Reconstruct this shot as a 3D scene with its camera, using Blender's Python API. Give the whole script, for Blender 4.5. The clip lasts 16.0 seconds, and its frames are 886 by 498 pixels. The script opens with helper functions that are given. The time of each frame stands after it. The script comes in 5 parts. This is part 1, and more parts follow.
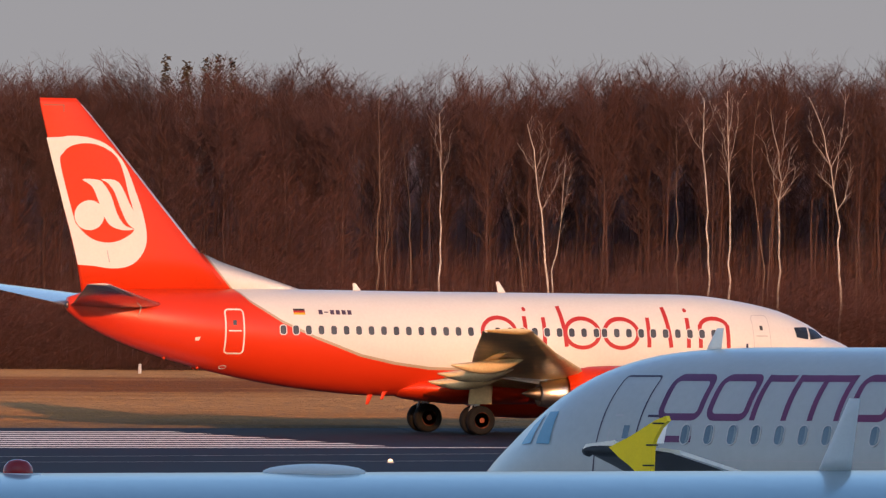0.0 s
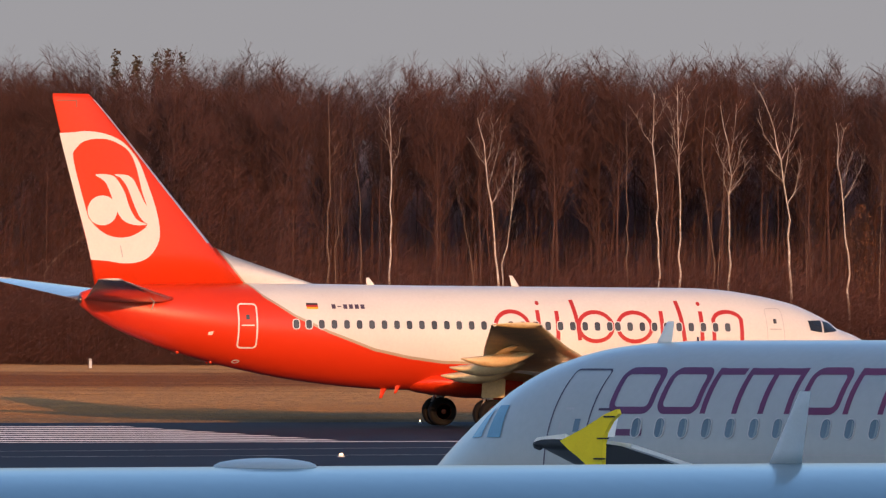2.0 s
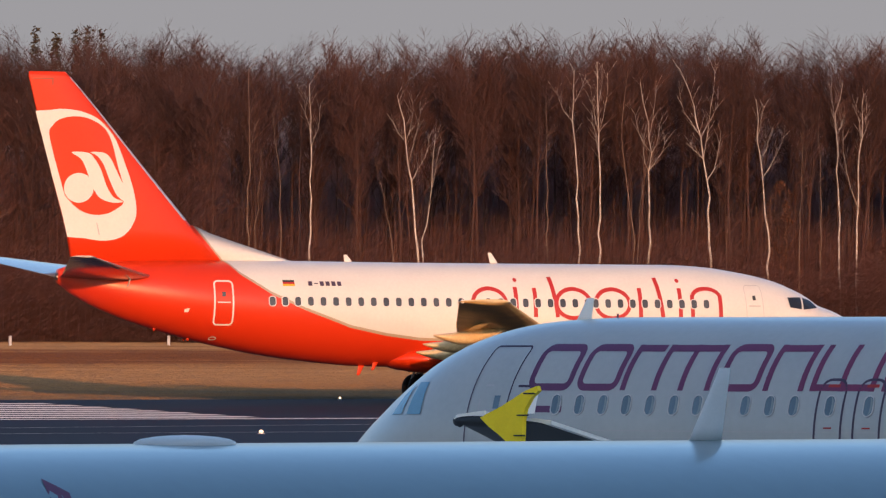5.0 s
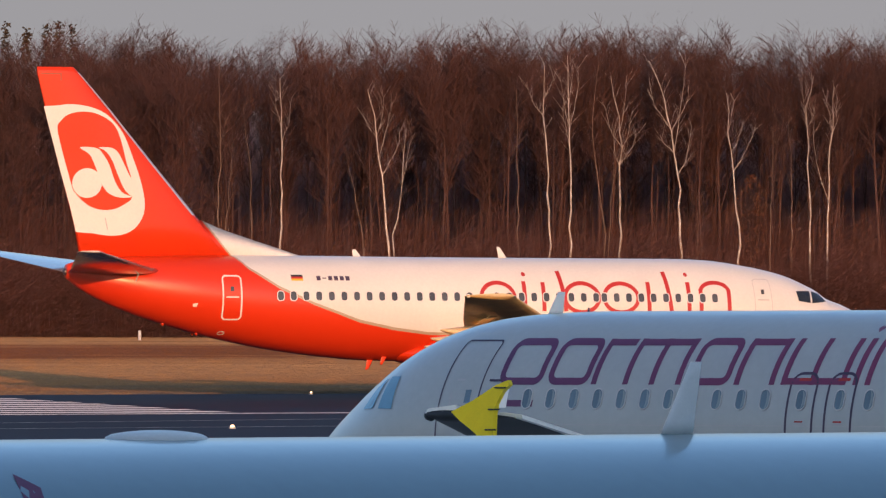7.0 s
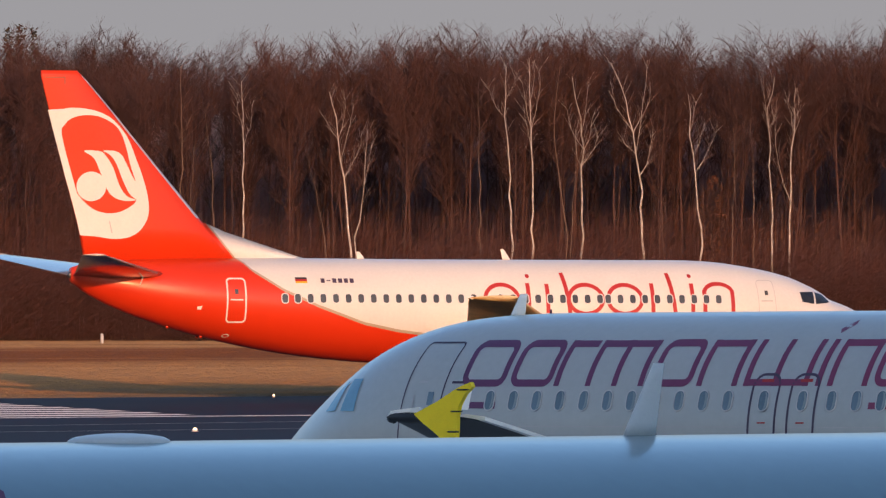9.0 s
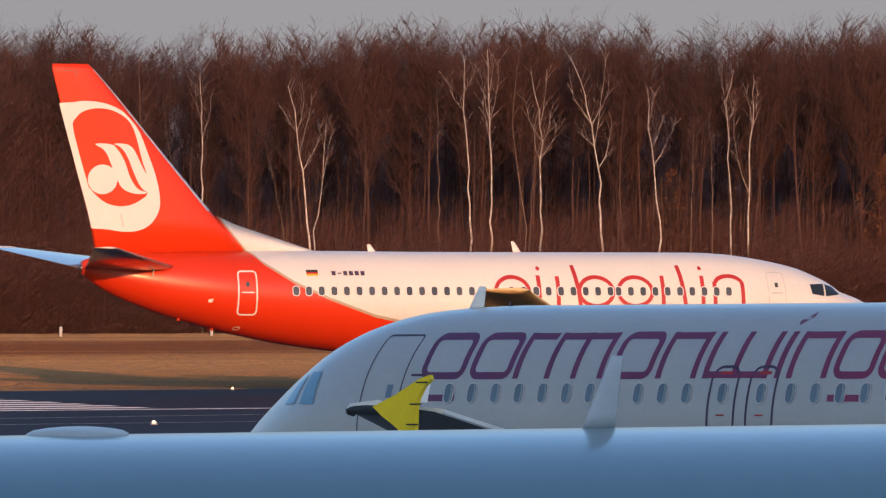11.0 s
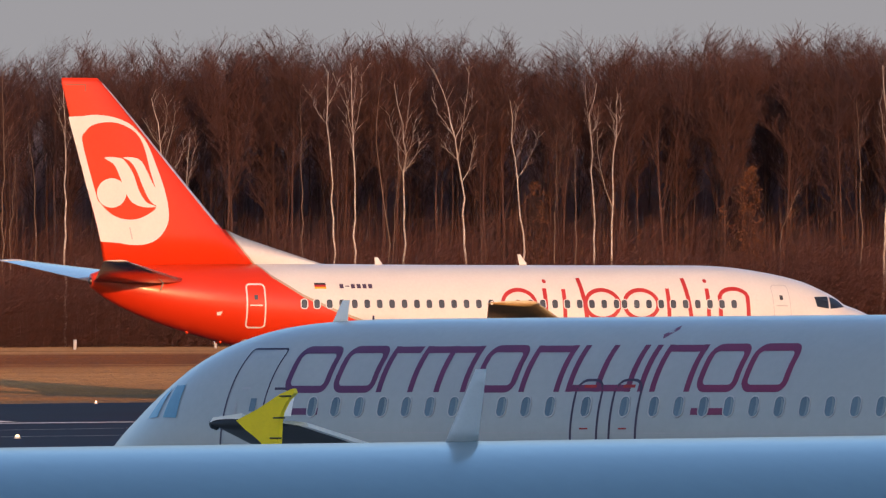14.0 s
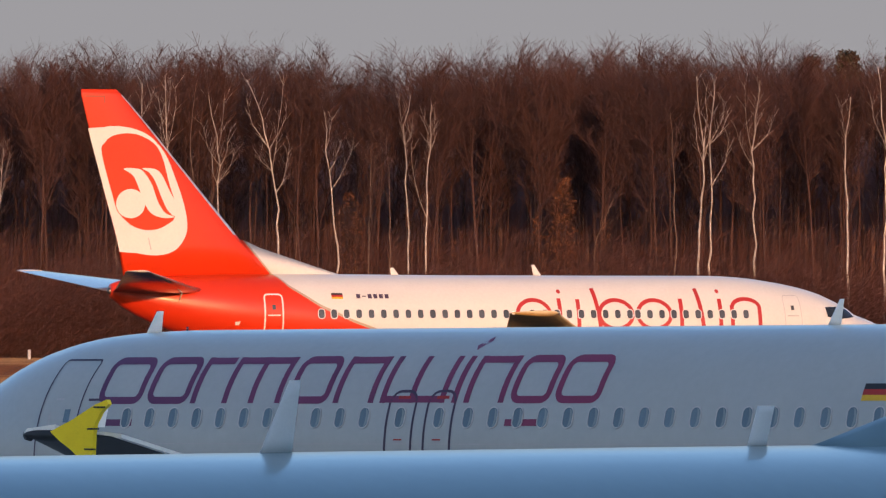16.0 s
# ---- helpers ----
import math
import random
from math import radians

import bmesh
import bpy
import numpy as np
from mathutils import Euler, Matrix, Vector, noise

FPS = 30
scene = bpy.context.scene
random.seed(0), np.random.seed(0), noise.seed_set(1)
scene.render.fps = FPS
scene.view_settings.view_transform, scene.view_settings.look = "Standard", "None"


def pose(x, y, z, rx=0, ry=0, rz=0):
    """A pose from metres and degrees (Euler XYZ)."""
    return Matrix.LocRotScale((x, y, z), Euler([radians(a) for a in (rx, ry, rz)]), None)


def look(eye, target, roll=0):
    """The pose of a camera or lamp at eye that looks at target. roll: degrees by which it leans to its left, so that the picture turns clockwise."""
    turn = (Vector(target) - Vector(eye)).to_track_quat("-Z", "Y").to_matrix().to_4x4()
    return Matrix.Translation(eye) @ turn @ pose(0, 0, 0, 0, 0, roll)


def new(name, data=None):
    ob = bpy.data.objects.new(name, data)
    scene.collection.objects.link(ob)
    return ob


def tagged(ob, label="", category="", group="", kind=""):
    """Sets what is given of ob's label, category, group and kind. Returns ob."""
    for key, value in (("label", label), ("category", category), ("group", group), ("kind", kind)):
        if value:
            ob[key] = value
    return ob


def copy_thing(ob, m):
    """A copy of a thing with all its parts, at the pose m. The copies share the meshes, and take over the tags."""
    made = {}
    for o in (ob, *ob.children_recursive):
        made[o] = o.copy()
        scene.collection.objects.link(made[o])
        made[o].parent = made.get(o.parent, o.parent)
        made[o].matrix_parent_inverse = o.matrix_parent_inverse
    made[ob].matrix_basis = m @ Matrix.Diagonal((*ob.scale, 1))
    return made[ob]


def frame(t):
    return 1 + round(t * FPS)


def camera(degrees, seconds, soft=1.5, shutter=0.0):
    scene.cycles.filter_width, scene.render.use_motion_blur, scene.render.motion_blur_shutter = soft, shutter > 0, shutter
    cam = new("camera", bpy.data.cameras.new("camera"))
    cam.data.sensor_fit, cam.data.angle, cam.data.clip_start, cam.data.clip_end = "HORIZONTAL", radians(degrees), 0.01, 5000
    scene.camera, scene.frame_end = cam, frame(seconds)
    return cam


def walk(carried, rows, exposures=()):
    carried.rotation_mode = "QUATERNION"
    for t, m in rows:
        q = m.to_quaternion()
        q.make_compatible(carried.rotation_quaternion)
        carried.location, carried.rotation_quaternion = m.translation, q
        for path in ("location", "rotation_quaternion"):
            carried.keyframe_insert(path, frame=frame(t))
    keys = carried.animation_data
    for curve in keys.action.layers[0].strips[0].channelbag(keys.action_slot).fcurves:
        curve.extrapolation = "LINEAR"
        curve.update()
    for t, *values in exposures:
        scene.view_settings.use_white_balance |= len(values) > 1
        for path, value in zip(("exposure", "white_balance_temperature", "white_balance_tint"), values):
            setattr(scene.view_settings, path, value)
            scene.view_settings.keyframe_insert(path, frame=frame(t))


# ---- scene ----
EYE = (0.0, 0.0, 6.92)
cam = camera(5.281, 16.0, soft=1.3)
# seconds, tangent to the side, tangent downwards, lean in degrees
PAN = [(0.0, -0.01656, -0.000547, 0.397), (0.5, -0.014946, -0.000382, 0.378), (1.0, -0.013356, -0.000366, 0.319),
       (1.5, -0.012226, -4.2e-05, 0.281), (2.0, -0.011382, 6.5e-05, 0.253), (2.5, -0.010219, 0.000609, 0.207),
       (3.0, -0.008389, 0.001157, 0.166), (3.5, -0.006935, 0.001586, 0.176), (4.0, -0.005403, 0.001758, 0.195),
       (4.2, -0.0048, 0.00183, 0.19), (6.3, -0.000373, 0.003269, 0.211), (6.5, -0.000454, 0.003207, 0.137),
       (7.0, -0.0, 0.003016, 0.112), (7.5, 0.001178, 0.002676, 0.086), (8.0, 0.002132, 0.002537, 0.015),
       (8.5, 0.003058, 0.002636, -0.049), (8.7, 0.0034, 0.00268, -0.06), (10.8, 0.0077, 0.00368, -0.13),
       (11.0, 0.008235, 0.003561, -0.133), (11.5, 0.010037, 0.003133, -0.095), (12.0, 0.011525, 0.00276, -0.077),
       (12.5, 0.013476, 0.002533, -0.094), (13.0, 0.015306, 0.002448, -0.121), (13.5, 0.018182, 0.002446, -0.14),
       (14.0, 0.022451, 0.002184, -0.158), (14.5, 0.026151, 0.001659, -0.15), (15.0, 0.030246, 0.001594, -0.119),
       (15.5, 0.035474, 0.001389, -0.113), (16.0, 0.041823, 0.001081, -0.139)]
walk(cam, [(t, look(EYE, (u * 400, 400, EYE[2] - v * 400), r)) for t, u, v, r in PAN])

# ---- light ----
SUN_UP, SUN_SIDE = 10.0, 5.0  # degrees above the horizon; to the side of straight behind the camera
world = bpy.data.worlds.new("evening_sky")
scene.world = world
world.use_nodes = True
wn = world.node_tree
sky = wn.nodes.new("ShaderNodeTexSky")
sky.sky_type, sky.sun_disc = "NISHITA", False
sky.sun_elevation, sky.sun_rotation = radians(SUN_UP), radians(180 - SUN_SIDE)
sky.air_density, sky.dust_density, sky.ozone_density = 0.8, 1.4, 2.2
# grey evening haze that thins out upwards
geo, sep, band, haze = (wn.nodes.new(k) for k in ("ShaderNodeTexCoord", "ShaderNodeSeparateXYZ", "ShaderNodeMapRange", "ShaderNodeMix"))
haze.data_type = "RGBA"
wn.links.new(geo.outputs["Generated"], sep.inputs[0])
wn.links.new(sep.outputs[2], band.inputs[0])
band.inputs[1].default_value, band.inputs[2].default_value = 0.03, 0.26
band.inputs[3].default_value, band.inputs[4].default_value = 1.0, 0.0
away, both = wn.nodes.new("ShaderNodeMapRange"), wn.nodes.new("ShaderNodeMath")
both.operation = "MULTIPLY"
wn.links.new(sep.outputs[1], away.inputs[0])
away.inputs[1].default_value, away.inputs[2].default_value, away.inputs[3].default_value, away.inputs[4].default_value = -1.0, 0.6, 0.45, 1.0
wn.links.new(band.outputs[0], both.inputs[0])
wn.links.new(away.outputs[0], both.inputs[1])
wn.links.new(both.outputs[0], haze.inputs[0])
wn.links.new(sky.outputs[0], haze.inputs[6])
haze.inputs[7].default_value = (1.24, 1.205, 1.265, 1)
wn.links.new(haze.outputs[2], wn.nodes["Background"].inputs[0])
wn.nodes["Background"].inputs[1].default_value = 0.136
sun = new("sun", bpy.data.lights.new("sun", "SUN"))
sun.data.energy, sun.data.angle, sun.data.color = 1.95, radians(0.5), (1.0, 0.44, 0.165)
to_sun = Vector((math.sin(radians(SUN_SIDE)) * math.cos(radians(SUN_UP)), -math.cos(radians(SUN_SIDE)) * math.cos(radians(SUN_UP)), math.sin(radians(SUN_UP))))
sun.matrix_world = look(to_sun * 200, (0, 0, 0))
scene.view_settings.exposure = 1.04


# ---- materials ----
def mat(name, color, rough=0.5, metal=0.0, spots=0.12, scale=4.0, fine=60.0, bump=0.0, spec=0.5, coat=0.0, vary=0.0):
    """A surface with variation at two scales; vary: change from piece to piece."""
    m = bpy.data.materials.new(name)
    m.use_nodes = True
    n, l = m.node_tree.nodes, m.node_tree.links
    b = n["Principled BSDF"]
    b.inputs["Roughness"].default_value, b.inputs["Metallic"].default_value = rough, metal
    b.inputs["Specular IOR Level"].default_value, b.inputs["Coat Weight"].default_value = spec, coat
    b.inputs["Coat Roughness"].default_value = 0.12
    tc = n.new("ShaderNodeTexCoord")
    big, small = n.new("ShaderNodeTexNoise"), n.new("ShaderNodeTexNoise")
    big.inputs["Scale"].default_value, small.inputs["Scale"].default_value = scale, fine
    big.inputs["Detail"].default_value = 5
    for t in (big, small):
        l.new(tc.outputs["Object"], t.inputs["Vector"])
    add = n.new("ShaderNodeMath")
    add.operation = "ADD"
    l.new(big.outputs[0], add.inputs[0])
    l.new(small.outputs[0], add.inputs[1])
    last = add
    if vary:
        info, mul, ad2 = n.new("ShaderNodeObjectInfo"), n.new("ShaderNodeMath"), n.new("ShaderNodeMath")
        mul.operation, ad2.operation = "MULTIPLY", "ADD"
        mul.inputs[1].default_value = vary
        l.new(info.outputs["Random"], mul.inputs[0])
        l.new(mul.outputs[0], ad2.inputs[0])
        l.new(add.outputs[0], ad2.inputs[1])
        last = ad2
    rng = n.new("ShaderNodeMapRange")
    rng.inputs[1].default_value, rng.inputs[2].default_value = 0.6, 1.4 + vary
    rng.inputs[3].default_value, rng.inputs[4].default_value = 1 - spots, 1 + spots
    l.new(last.outputs[0], rng.inputs[0])
    mix = n.new("ShaderNodeVectorMath")
    mix.operation = "SCALE"
    mix.inputs[0].default_value = color
    l.new(rng.outputs[0], mix.inputs["Scale"])
    l.new(mix.outputs[0], b.inputs["Base Color"])
    if bump:
        bp = n.new("ShaderNodeBump")
        bp.inputs["Strength"].default_value = bump
        bp.inputs["Distance"].default_value = 0.02
        l.new(small.outputs[0], bp.inputs["Height"])
        l.new(bp.outputs[0], b.inputs["Normal"])
    return m


WHITE = mat("white_aircraft_paint", (0.655, 0.64, 0.605), 0.36, spots=0.05, scale=0.6, fine=9, coat=0.12, spec=0.35)
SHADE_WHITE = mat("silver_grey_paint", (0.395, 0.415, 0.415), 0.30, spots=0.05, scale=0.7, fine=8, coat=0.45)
# the same silver, darkened and blued for the sky above the near crown
SKY_SILVER = mat("glossy_silver_sky_blue", (0.205, 0.31, 0.335), 0.28, spots=0.05, scale=0.7, fine=8, coat=0.5)
TAIL_GREY = mat("glossy_grey_tailplane_paint", (0.15, 0.13, 0.125), 0.14, spots=0.15, scale=1.2, fine=14, coat=0.6)
EDGE = mat("polished_leading_edge", (0.72, 0.68, 0.66), 0.4, 0.2, spots=0.1, scale=2)
RED = mat("red_aircraft_paint", (0.60, 0.036, 0.005), 0.34, spots=0.07, scale=0.6, fine=9, coat=0.12, spec=0.3)
LOGO_RED = mat("red_lettering_paint", (0.40, 0.022, 0.018), 0.4, spots=0.05)
# wing grey, with the golden evening light mixed into its colour
LIT_GREY = mat("glossy_grey_golden_light", (0.72, 0.52, 0.215), 0.45, spots=0.25, scale=1.2, fine=14, coat=0.15)
# flaps, fairings and gear doors: bounced golden light is part of this colour
LIT_FLAP = mat("flap_paint_golden_light", (0.64, 0.49, 0.27), 0.34, spots=0.15, scale=1.4, fine=12)
METAL = mat("bare_metal", (0.62, 0.58, 0.54), 0.32, 1.0, spots=0.12, scale=3)
DARK_METAL = mat("burnt_exhaust_metal", (0.20, 0.17, 0.15), 0.45, 1.0, spots=0.25, scale=3)
STRUT = mat("grey_gear_paint", (0.45, 0.44, 0.43), 0.45, spots=0.15)
TYRE = mat("black_rubber", (0.011, 0.011, 0.012), 0.85, spots=0.2, bump=0.2, spec=0.15)
HUB = mat("red_hub_paint", (0.24, 0.065, 0.032), 0.5, spots=0.2)
SLATE = mat("dark_cockpit_pane", (0.02, 0.024, 0.03), 0.08, spots=0.1)
PANE = mat("cabin_window_pane", (0.062, 0.066, 0.072), 0.14, spots=0.5, scale=0.9, vary=0.7)
# cabin panes that carry the reflected sky in their base colour
SKY_PANE = mat("pane_with_sky_reflection", (0.13, 0.19, 0.24), 0.2, spots=0.3, scale=0.9, vary=0.6)
# parked wings: the underside's shade is put into this near-black colour
SHADED_WING = mat("grey_wing_in_shade", (0.02, 0.021, 0.024), 0.5, spots=0.3, scale=1.0, fine=8)
PANE_BLUE = mat("cockpit_pane_blue", (0.13, 0.29, 0.40), 0.08, spots=0.1)
RECESS_LIGHT = mat("window_recess_highlight", (0.20, 0.245, 0.265), 0.5, spots=0.15, vary=0.9)
BODY_RIM = mat("grey_window_rim_paint", (0.50, 0.49, 0.49), 0.4, spots=0.08)
RIM = mat("window_rim_paint", (0.62, 0.62, 0.62), 0.4, spots=0.05)
LINE = mat("dark_outline_paint", (0.055, 0.035, 0.07), 0.45, spots=0.1)
FAINT = mat("faint_panel_line", (0.42, 0.41, 0.42), 0.5, spots=0.1)
PURPLE = mat("purple_lettering_paint", (0.17, 0.024, 0.095), 0.42, spots=0.08)


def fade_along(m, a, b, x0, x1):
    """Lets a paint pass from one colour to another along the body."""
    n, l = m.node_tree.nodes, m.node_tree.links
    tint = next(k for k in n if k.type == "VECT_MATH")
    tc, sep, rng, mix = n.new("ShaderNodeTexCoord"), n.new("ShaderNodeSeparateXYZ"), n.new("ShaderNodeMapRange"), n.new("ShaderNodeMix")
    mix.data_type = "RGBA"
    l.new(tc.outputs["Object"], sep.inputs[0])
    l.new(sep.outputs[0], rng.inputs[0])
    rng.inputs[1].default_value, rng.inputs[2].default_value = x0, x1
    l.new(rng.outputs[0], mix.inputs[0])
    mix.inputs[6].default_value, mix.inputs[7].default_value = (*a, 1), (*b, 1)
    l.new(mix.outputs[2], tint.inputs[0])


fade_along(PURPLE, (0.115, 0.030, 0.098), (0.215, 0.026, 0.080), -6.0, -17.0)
YELLOW = mat("yellow_paint", (0.98, 0.71, 0.010), 0.4, spots=0.07)
BLACK = mat("black_paint", (0.02, 0.02, 0.022), 0.5, spots=0.1)
GOLD = mat("gold_paint", (0.72, 0.42, 0.02), 0.45, spots=0.08)
BEACON = mat("red_beacon_glass", (0.45, 0.03, 0.03), 0.15, spots=0.08)
CREAM = mat("cream_antenna_paint", (0.97, 0.93, 0.85), 0.45, spots=0.04, scale=3)


# ---- mesh helpers ----
def part(name, bm, material, parent=None, label="", smooth=True):
    me = bpy.data.meshes.new(name)
    bm.normal_update()
    bm.to_mesh(me)
    bm.free()
    me.materials.append(material)
    if smooth:
        me.shade_smooth()
    ob = new(name, me)
    ob.parent = parent
    if label:
        tagged(ob, label)
    return ob


def shared(name, me, parent, m):
    ob = new(name, me)
    ob.parent = parent
    ob.matrix_basis = m
    return ob


def thing(name, label, category, m=None, group="", kind=""):
    ob = tagged(new(name), label, category, group, kind)
    if m is not None:
        ob.matrix_basis = m
    return ob


def loft(rings, closed=True, caps=True, bm=None):
    bm = bm or bmesh.new()
    vs = [[bm.verts.new(p) for p in r] for r in rings]
    n = len(rings[0])
    for a, b in zip(vs, vs[1:]):
        for i in range(n if closed else n - 1):
            j = (i + 1) % n
            bm.faces.new((a[i], a[j], b[j], b[i]))
    if caps and closed:
        bm.faces.new(vs[0][::-1])
        bm.faces.new(vs[-1])
    return bm


def fix(bm):
    bmesh.ops.recalc_face_normals(bm, faces=bm.faces)
    return bm


def box(bm, c, s, m=None):
    mm = Matrix.Translation(c) @ (m or Matrix()) @ Matrix.Diagonal((*s, 1))
    bmesh.ops.create_cube(bm, size=1, matrix=mm)
    return bm


def rod(a, b, r0, r1=None, n=10, bm=None):
    """A round bar from a to b."""
    a, b = Vector(a), Vector(b)
    r1 = r0 if r1 is None else r1
    q = (b - a).to_track_quat("Z", "Y").to_matrix()
    rings = [[p + q @ Vector((r * math.cos(k * math.tau / n), r * math.sin(k * math.tau / n), 0)) for k in range(n)] for p, r in ((a, r0), (b, r1))]
    return loft(rings, bm=bm)


def lathe(profile, n=28, axis="x", bm=None, caps=True):
    """A turned form: profile of (along, radius)."""
    rings = []
    for d, r in profile:
        ring = []
        for k in range(n):
            c, s = r * math.cos(k * math.tau / n), r * math.sin(k * math.tau / n)
            ring.append((d, c, s) if axis == "x" else (c, d, s) if axis == "y" else (c, s, d))
        rings.append(ring)
    return loft(rings, bm=bm, caps=caps)


def smoothstep(rows, x):
    """Values of a table at x, on a smooth curve through its rows."""
    xs = [r[0] for r in rows]
    if x <= xs[0]:
        return rows[0][1:]
    if x >= xs[-1]:
        return rows[-1][1:]
    i = max(k for k in range(len(xs)) if xs[k] <= x)
    i = min(i, len(xs) - 2)
    out = []
    for c in range(1, len(rows[0])):
        def slope(k):
            if k == 0:
                return (rows[1][c] - rows[0][c]) / (xs[1] - xs[0])
            if k == len(xs) - 1:
                return (rows[k][c] - rows[k - 1][c]) / (xs[k] - xs[k - 1])
            a = (rows[k][c] - rows[k - 1][c]) / (xs[k] - xs[k - 1])
            b = (rows[k + 1][c] - rows[k][c]) / (xs[k + 1] - xs[k])
            return 0 if a * b <= 0 else 2 * a * b / (a + b)
        h = xs[i + 1] - xs[i]
        t = (x - xs[i]) / h
        out.append((2 * t**3 - 3 * t * t + 1) * rows[i][c] + (t**3 - 2 * t * t + t) * h * slope(i)
                   + (3 * t * t - 2 * t**3) * rows[i + 1][c] + (t**3 - t * t) * h * slope(i + 1))
    return tuple(out)


class Hull:
    """A fuselage: rows of station behind the nose, top, bottom, half width. Nose at the origin, x forwards."""

    def __init__(self, rows):
        self.rows = rows

    def mesh(self, n=56, step=0.35):
        end = self.rows[-1][0]
        xs = [self.rows[0][0] + d for d in (0.0, 0.03, 0.08, 0.16, 0.3, 0.45, 0.65, 0.9, 1.15, 1.4)]
        while xs[-1] < end - step:
            xs.append(xs[-1] + step)
        xs.append(end)
        rings = []
        for x in xs:
            top, bot, w = smoothstep(self.rows, x)
            zc, hh = (top + bot) / 2, (top - bot) / 2
            rings.append([(-x, w * math.sin(k * math.tau / n), zc + hh * math.cos(k * math.tau / n)) for k in range(n)])
        return fix(loft(rings))

    def at(self, x, z, side, lift=0.0):
        """The skin's point at a station and height, on the left (1) or right (-1), and its normal."""
        def p(x, z):
            top, bot, w = smoothstep(self.rows, x)
            zc, hh = (top + bot) / 2, (top - bot) / 2
            return Vector((-x, side * w * math.sqrt(max(0.0, 1 - ((z - zc) / hh) ** 2)), z))
        a = p(x, z)
        nx = (p(x + 0.05, z) - p(x - 0.05, z)).cross(p(x, z + 0.03) - p(x, z - 0.03)).normalized()
        if nx.y * side < 0:
            nx = -nx
        return a + nx * lift, nx

    def mount(self, x, z, side, lift=0.0):
        """A frame on the skin: local x along the body, local y up it, local z outwards."""
        p, nx = self.at(x, z, side, lift)
        ax = Vector((-side, 0, 0))
        ax = (ax - nx * ax.dot(nx)).normalized()
        ay = nx.cross(ax)
        return Matrix.Translation(p) @ Matrix((ax, ay, nx)).transposed().to_4x4()

    def ribbon(self, line, width, side, lift=0.006, closed=False, bm=None, across=2):
        """A painted stroke along a line of (station, height)."""
        bm = bm or bmesh.new()
        pts = [Vector(p) for p in line]
        fine = []
        k = len(pts)
        for i in range(k if closed else k - 1):
            a, b = pts[i], pts[(i + 1) % k]
            m = max(1, int((b - a).length / 0.12))
            fine += [a.lerp(b, j / m) for j in range(m)]
        if not closed:
            fine.append(pts[-1])
        n = len(fine)
        rows = []
        for i, p in enumerate(fine):
            a = fine[i - 1] if i or closed else p
            b = fine[(i + 1) % n] if i < n - 1 or closed else p
            d = (b - a).normalized()
            nn = Vector((-d.y, d.x))
            rows.append([bm.verts.new(self.at(p.x + nn.x * width * (j / across - 0.5), p.y + nn.y * width * (j / across - 0.5), side, lift)[0]) for j in range(across + 1)])
        for i in range(n if closed else n - 1):
            a, b = rows[i], rows[(i + 1) % n]
            for j in range(across):
                bm.faces.new((a[j], a[j + 1], b[j + 1], b[j]))
        return bm

    def patch(self, corners, side, lift=0.006, nu=6, nv=4, bm=None):
        """A painted four-sided field; corners of (station, height) in turn."""
        bm = bm or bmesh.new()
        a, b, c, d = (Vector(p) for p in corners)
        g = []
        for i in range(nu + 1):
            u = i / nu
            g.append([])
            for j in range(nv + 1):
                p = a.lerp(b, u).lerp(d.lerp(c, u), j / nv)
                g[-1].append(bm.verts.new(self.at(p.x, p.y, side, lift)[0]))
        for i in range(nu):
            for j in range(nv):
                bm.faces.new((g[i][j], g[i + 1][j], g[i + 1][j + 1], g[i][j + 1]))
        return bm


def rounded(w, h, r, n=5):
    """Outline of a rounded rectangle."""
    out = []
    for cx, cy, a0 in ((w / 2 - r, h / 2 - r, 0), (-w / 2 + r, h / 2 - r, 90), (-w / 2 + r, -h / 2 + r, 180), (w / 2 - r, -h / 2 + r, 270)):
        for k in range(n + 1):
            a = radians(a0 + 90 * k / n)
            out.append((cx + r * math.cos(a), cy + r * math.sin(a)))
    return out


def window_meshes(w, h, r, rim, pane_mat, rim_mat):
    """Pane and raised rim of a cabin window."""
    bm = bmesh.new()
    bm.faces.new([bm.verts.new((x, y, 0.004)) for x, y in rounded(w, h, r)])
    pane = bpy.data.meshes.new("window")
    bm.to_mesh(pane)
    bm.free()
    pane.materials.append(pane_mat)
    o, i = rounded(w + 2 * rim, h + 2 * rim, r + rim), rounded(w, h, r)
    bm = loft([[(x, y, 0.0) for x, y in o], [(x, y, 0.012) for x, y in o], [(x, y, 0.012) for x, y in i], [(x, y, 0.0) for x, y in i]], caps=False)
    frame_mesh = bpy.data.meshes.new("window_frame")
    fix(bm).to_mesh(frame_mesh)
    bm.free()
    frame_mesh.materials.append(rim_mat)
    return pane, frame_mesh


def foil(chord, thick, n=9):
    """An aerofoil's outline, leading edge at 0, x backwards."""
    def t(s):
        return 5 * thick * (0.2969 * math.sqrt(s) - 0.126 * s - 0.3516 * s * s + 0.2843 * s**3 - 0.1036 * s**4)
    ss = [(1 - math.cos(math.pi * k / n)) / 2 for k in range(n + 1)]
    up = [(s * chord, t(s) * chord) for s in ss]
    return up + [(s * chord, -t(s) * chord) for s in ss[-2:0:-1]]


def wing_mesh(rows, side):
    """Rows of span, leading edge station, chord, height, thickness."""
    return fix(loft([[(-(le + x), side * y, z + h) for x, h in foil(c, th)] for y, le, c, z, th in rows]))


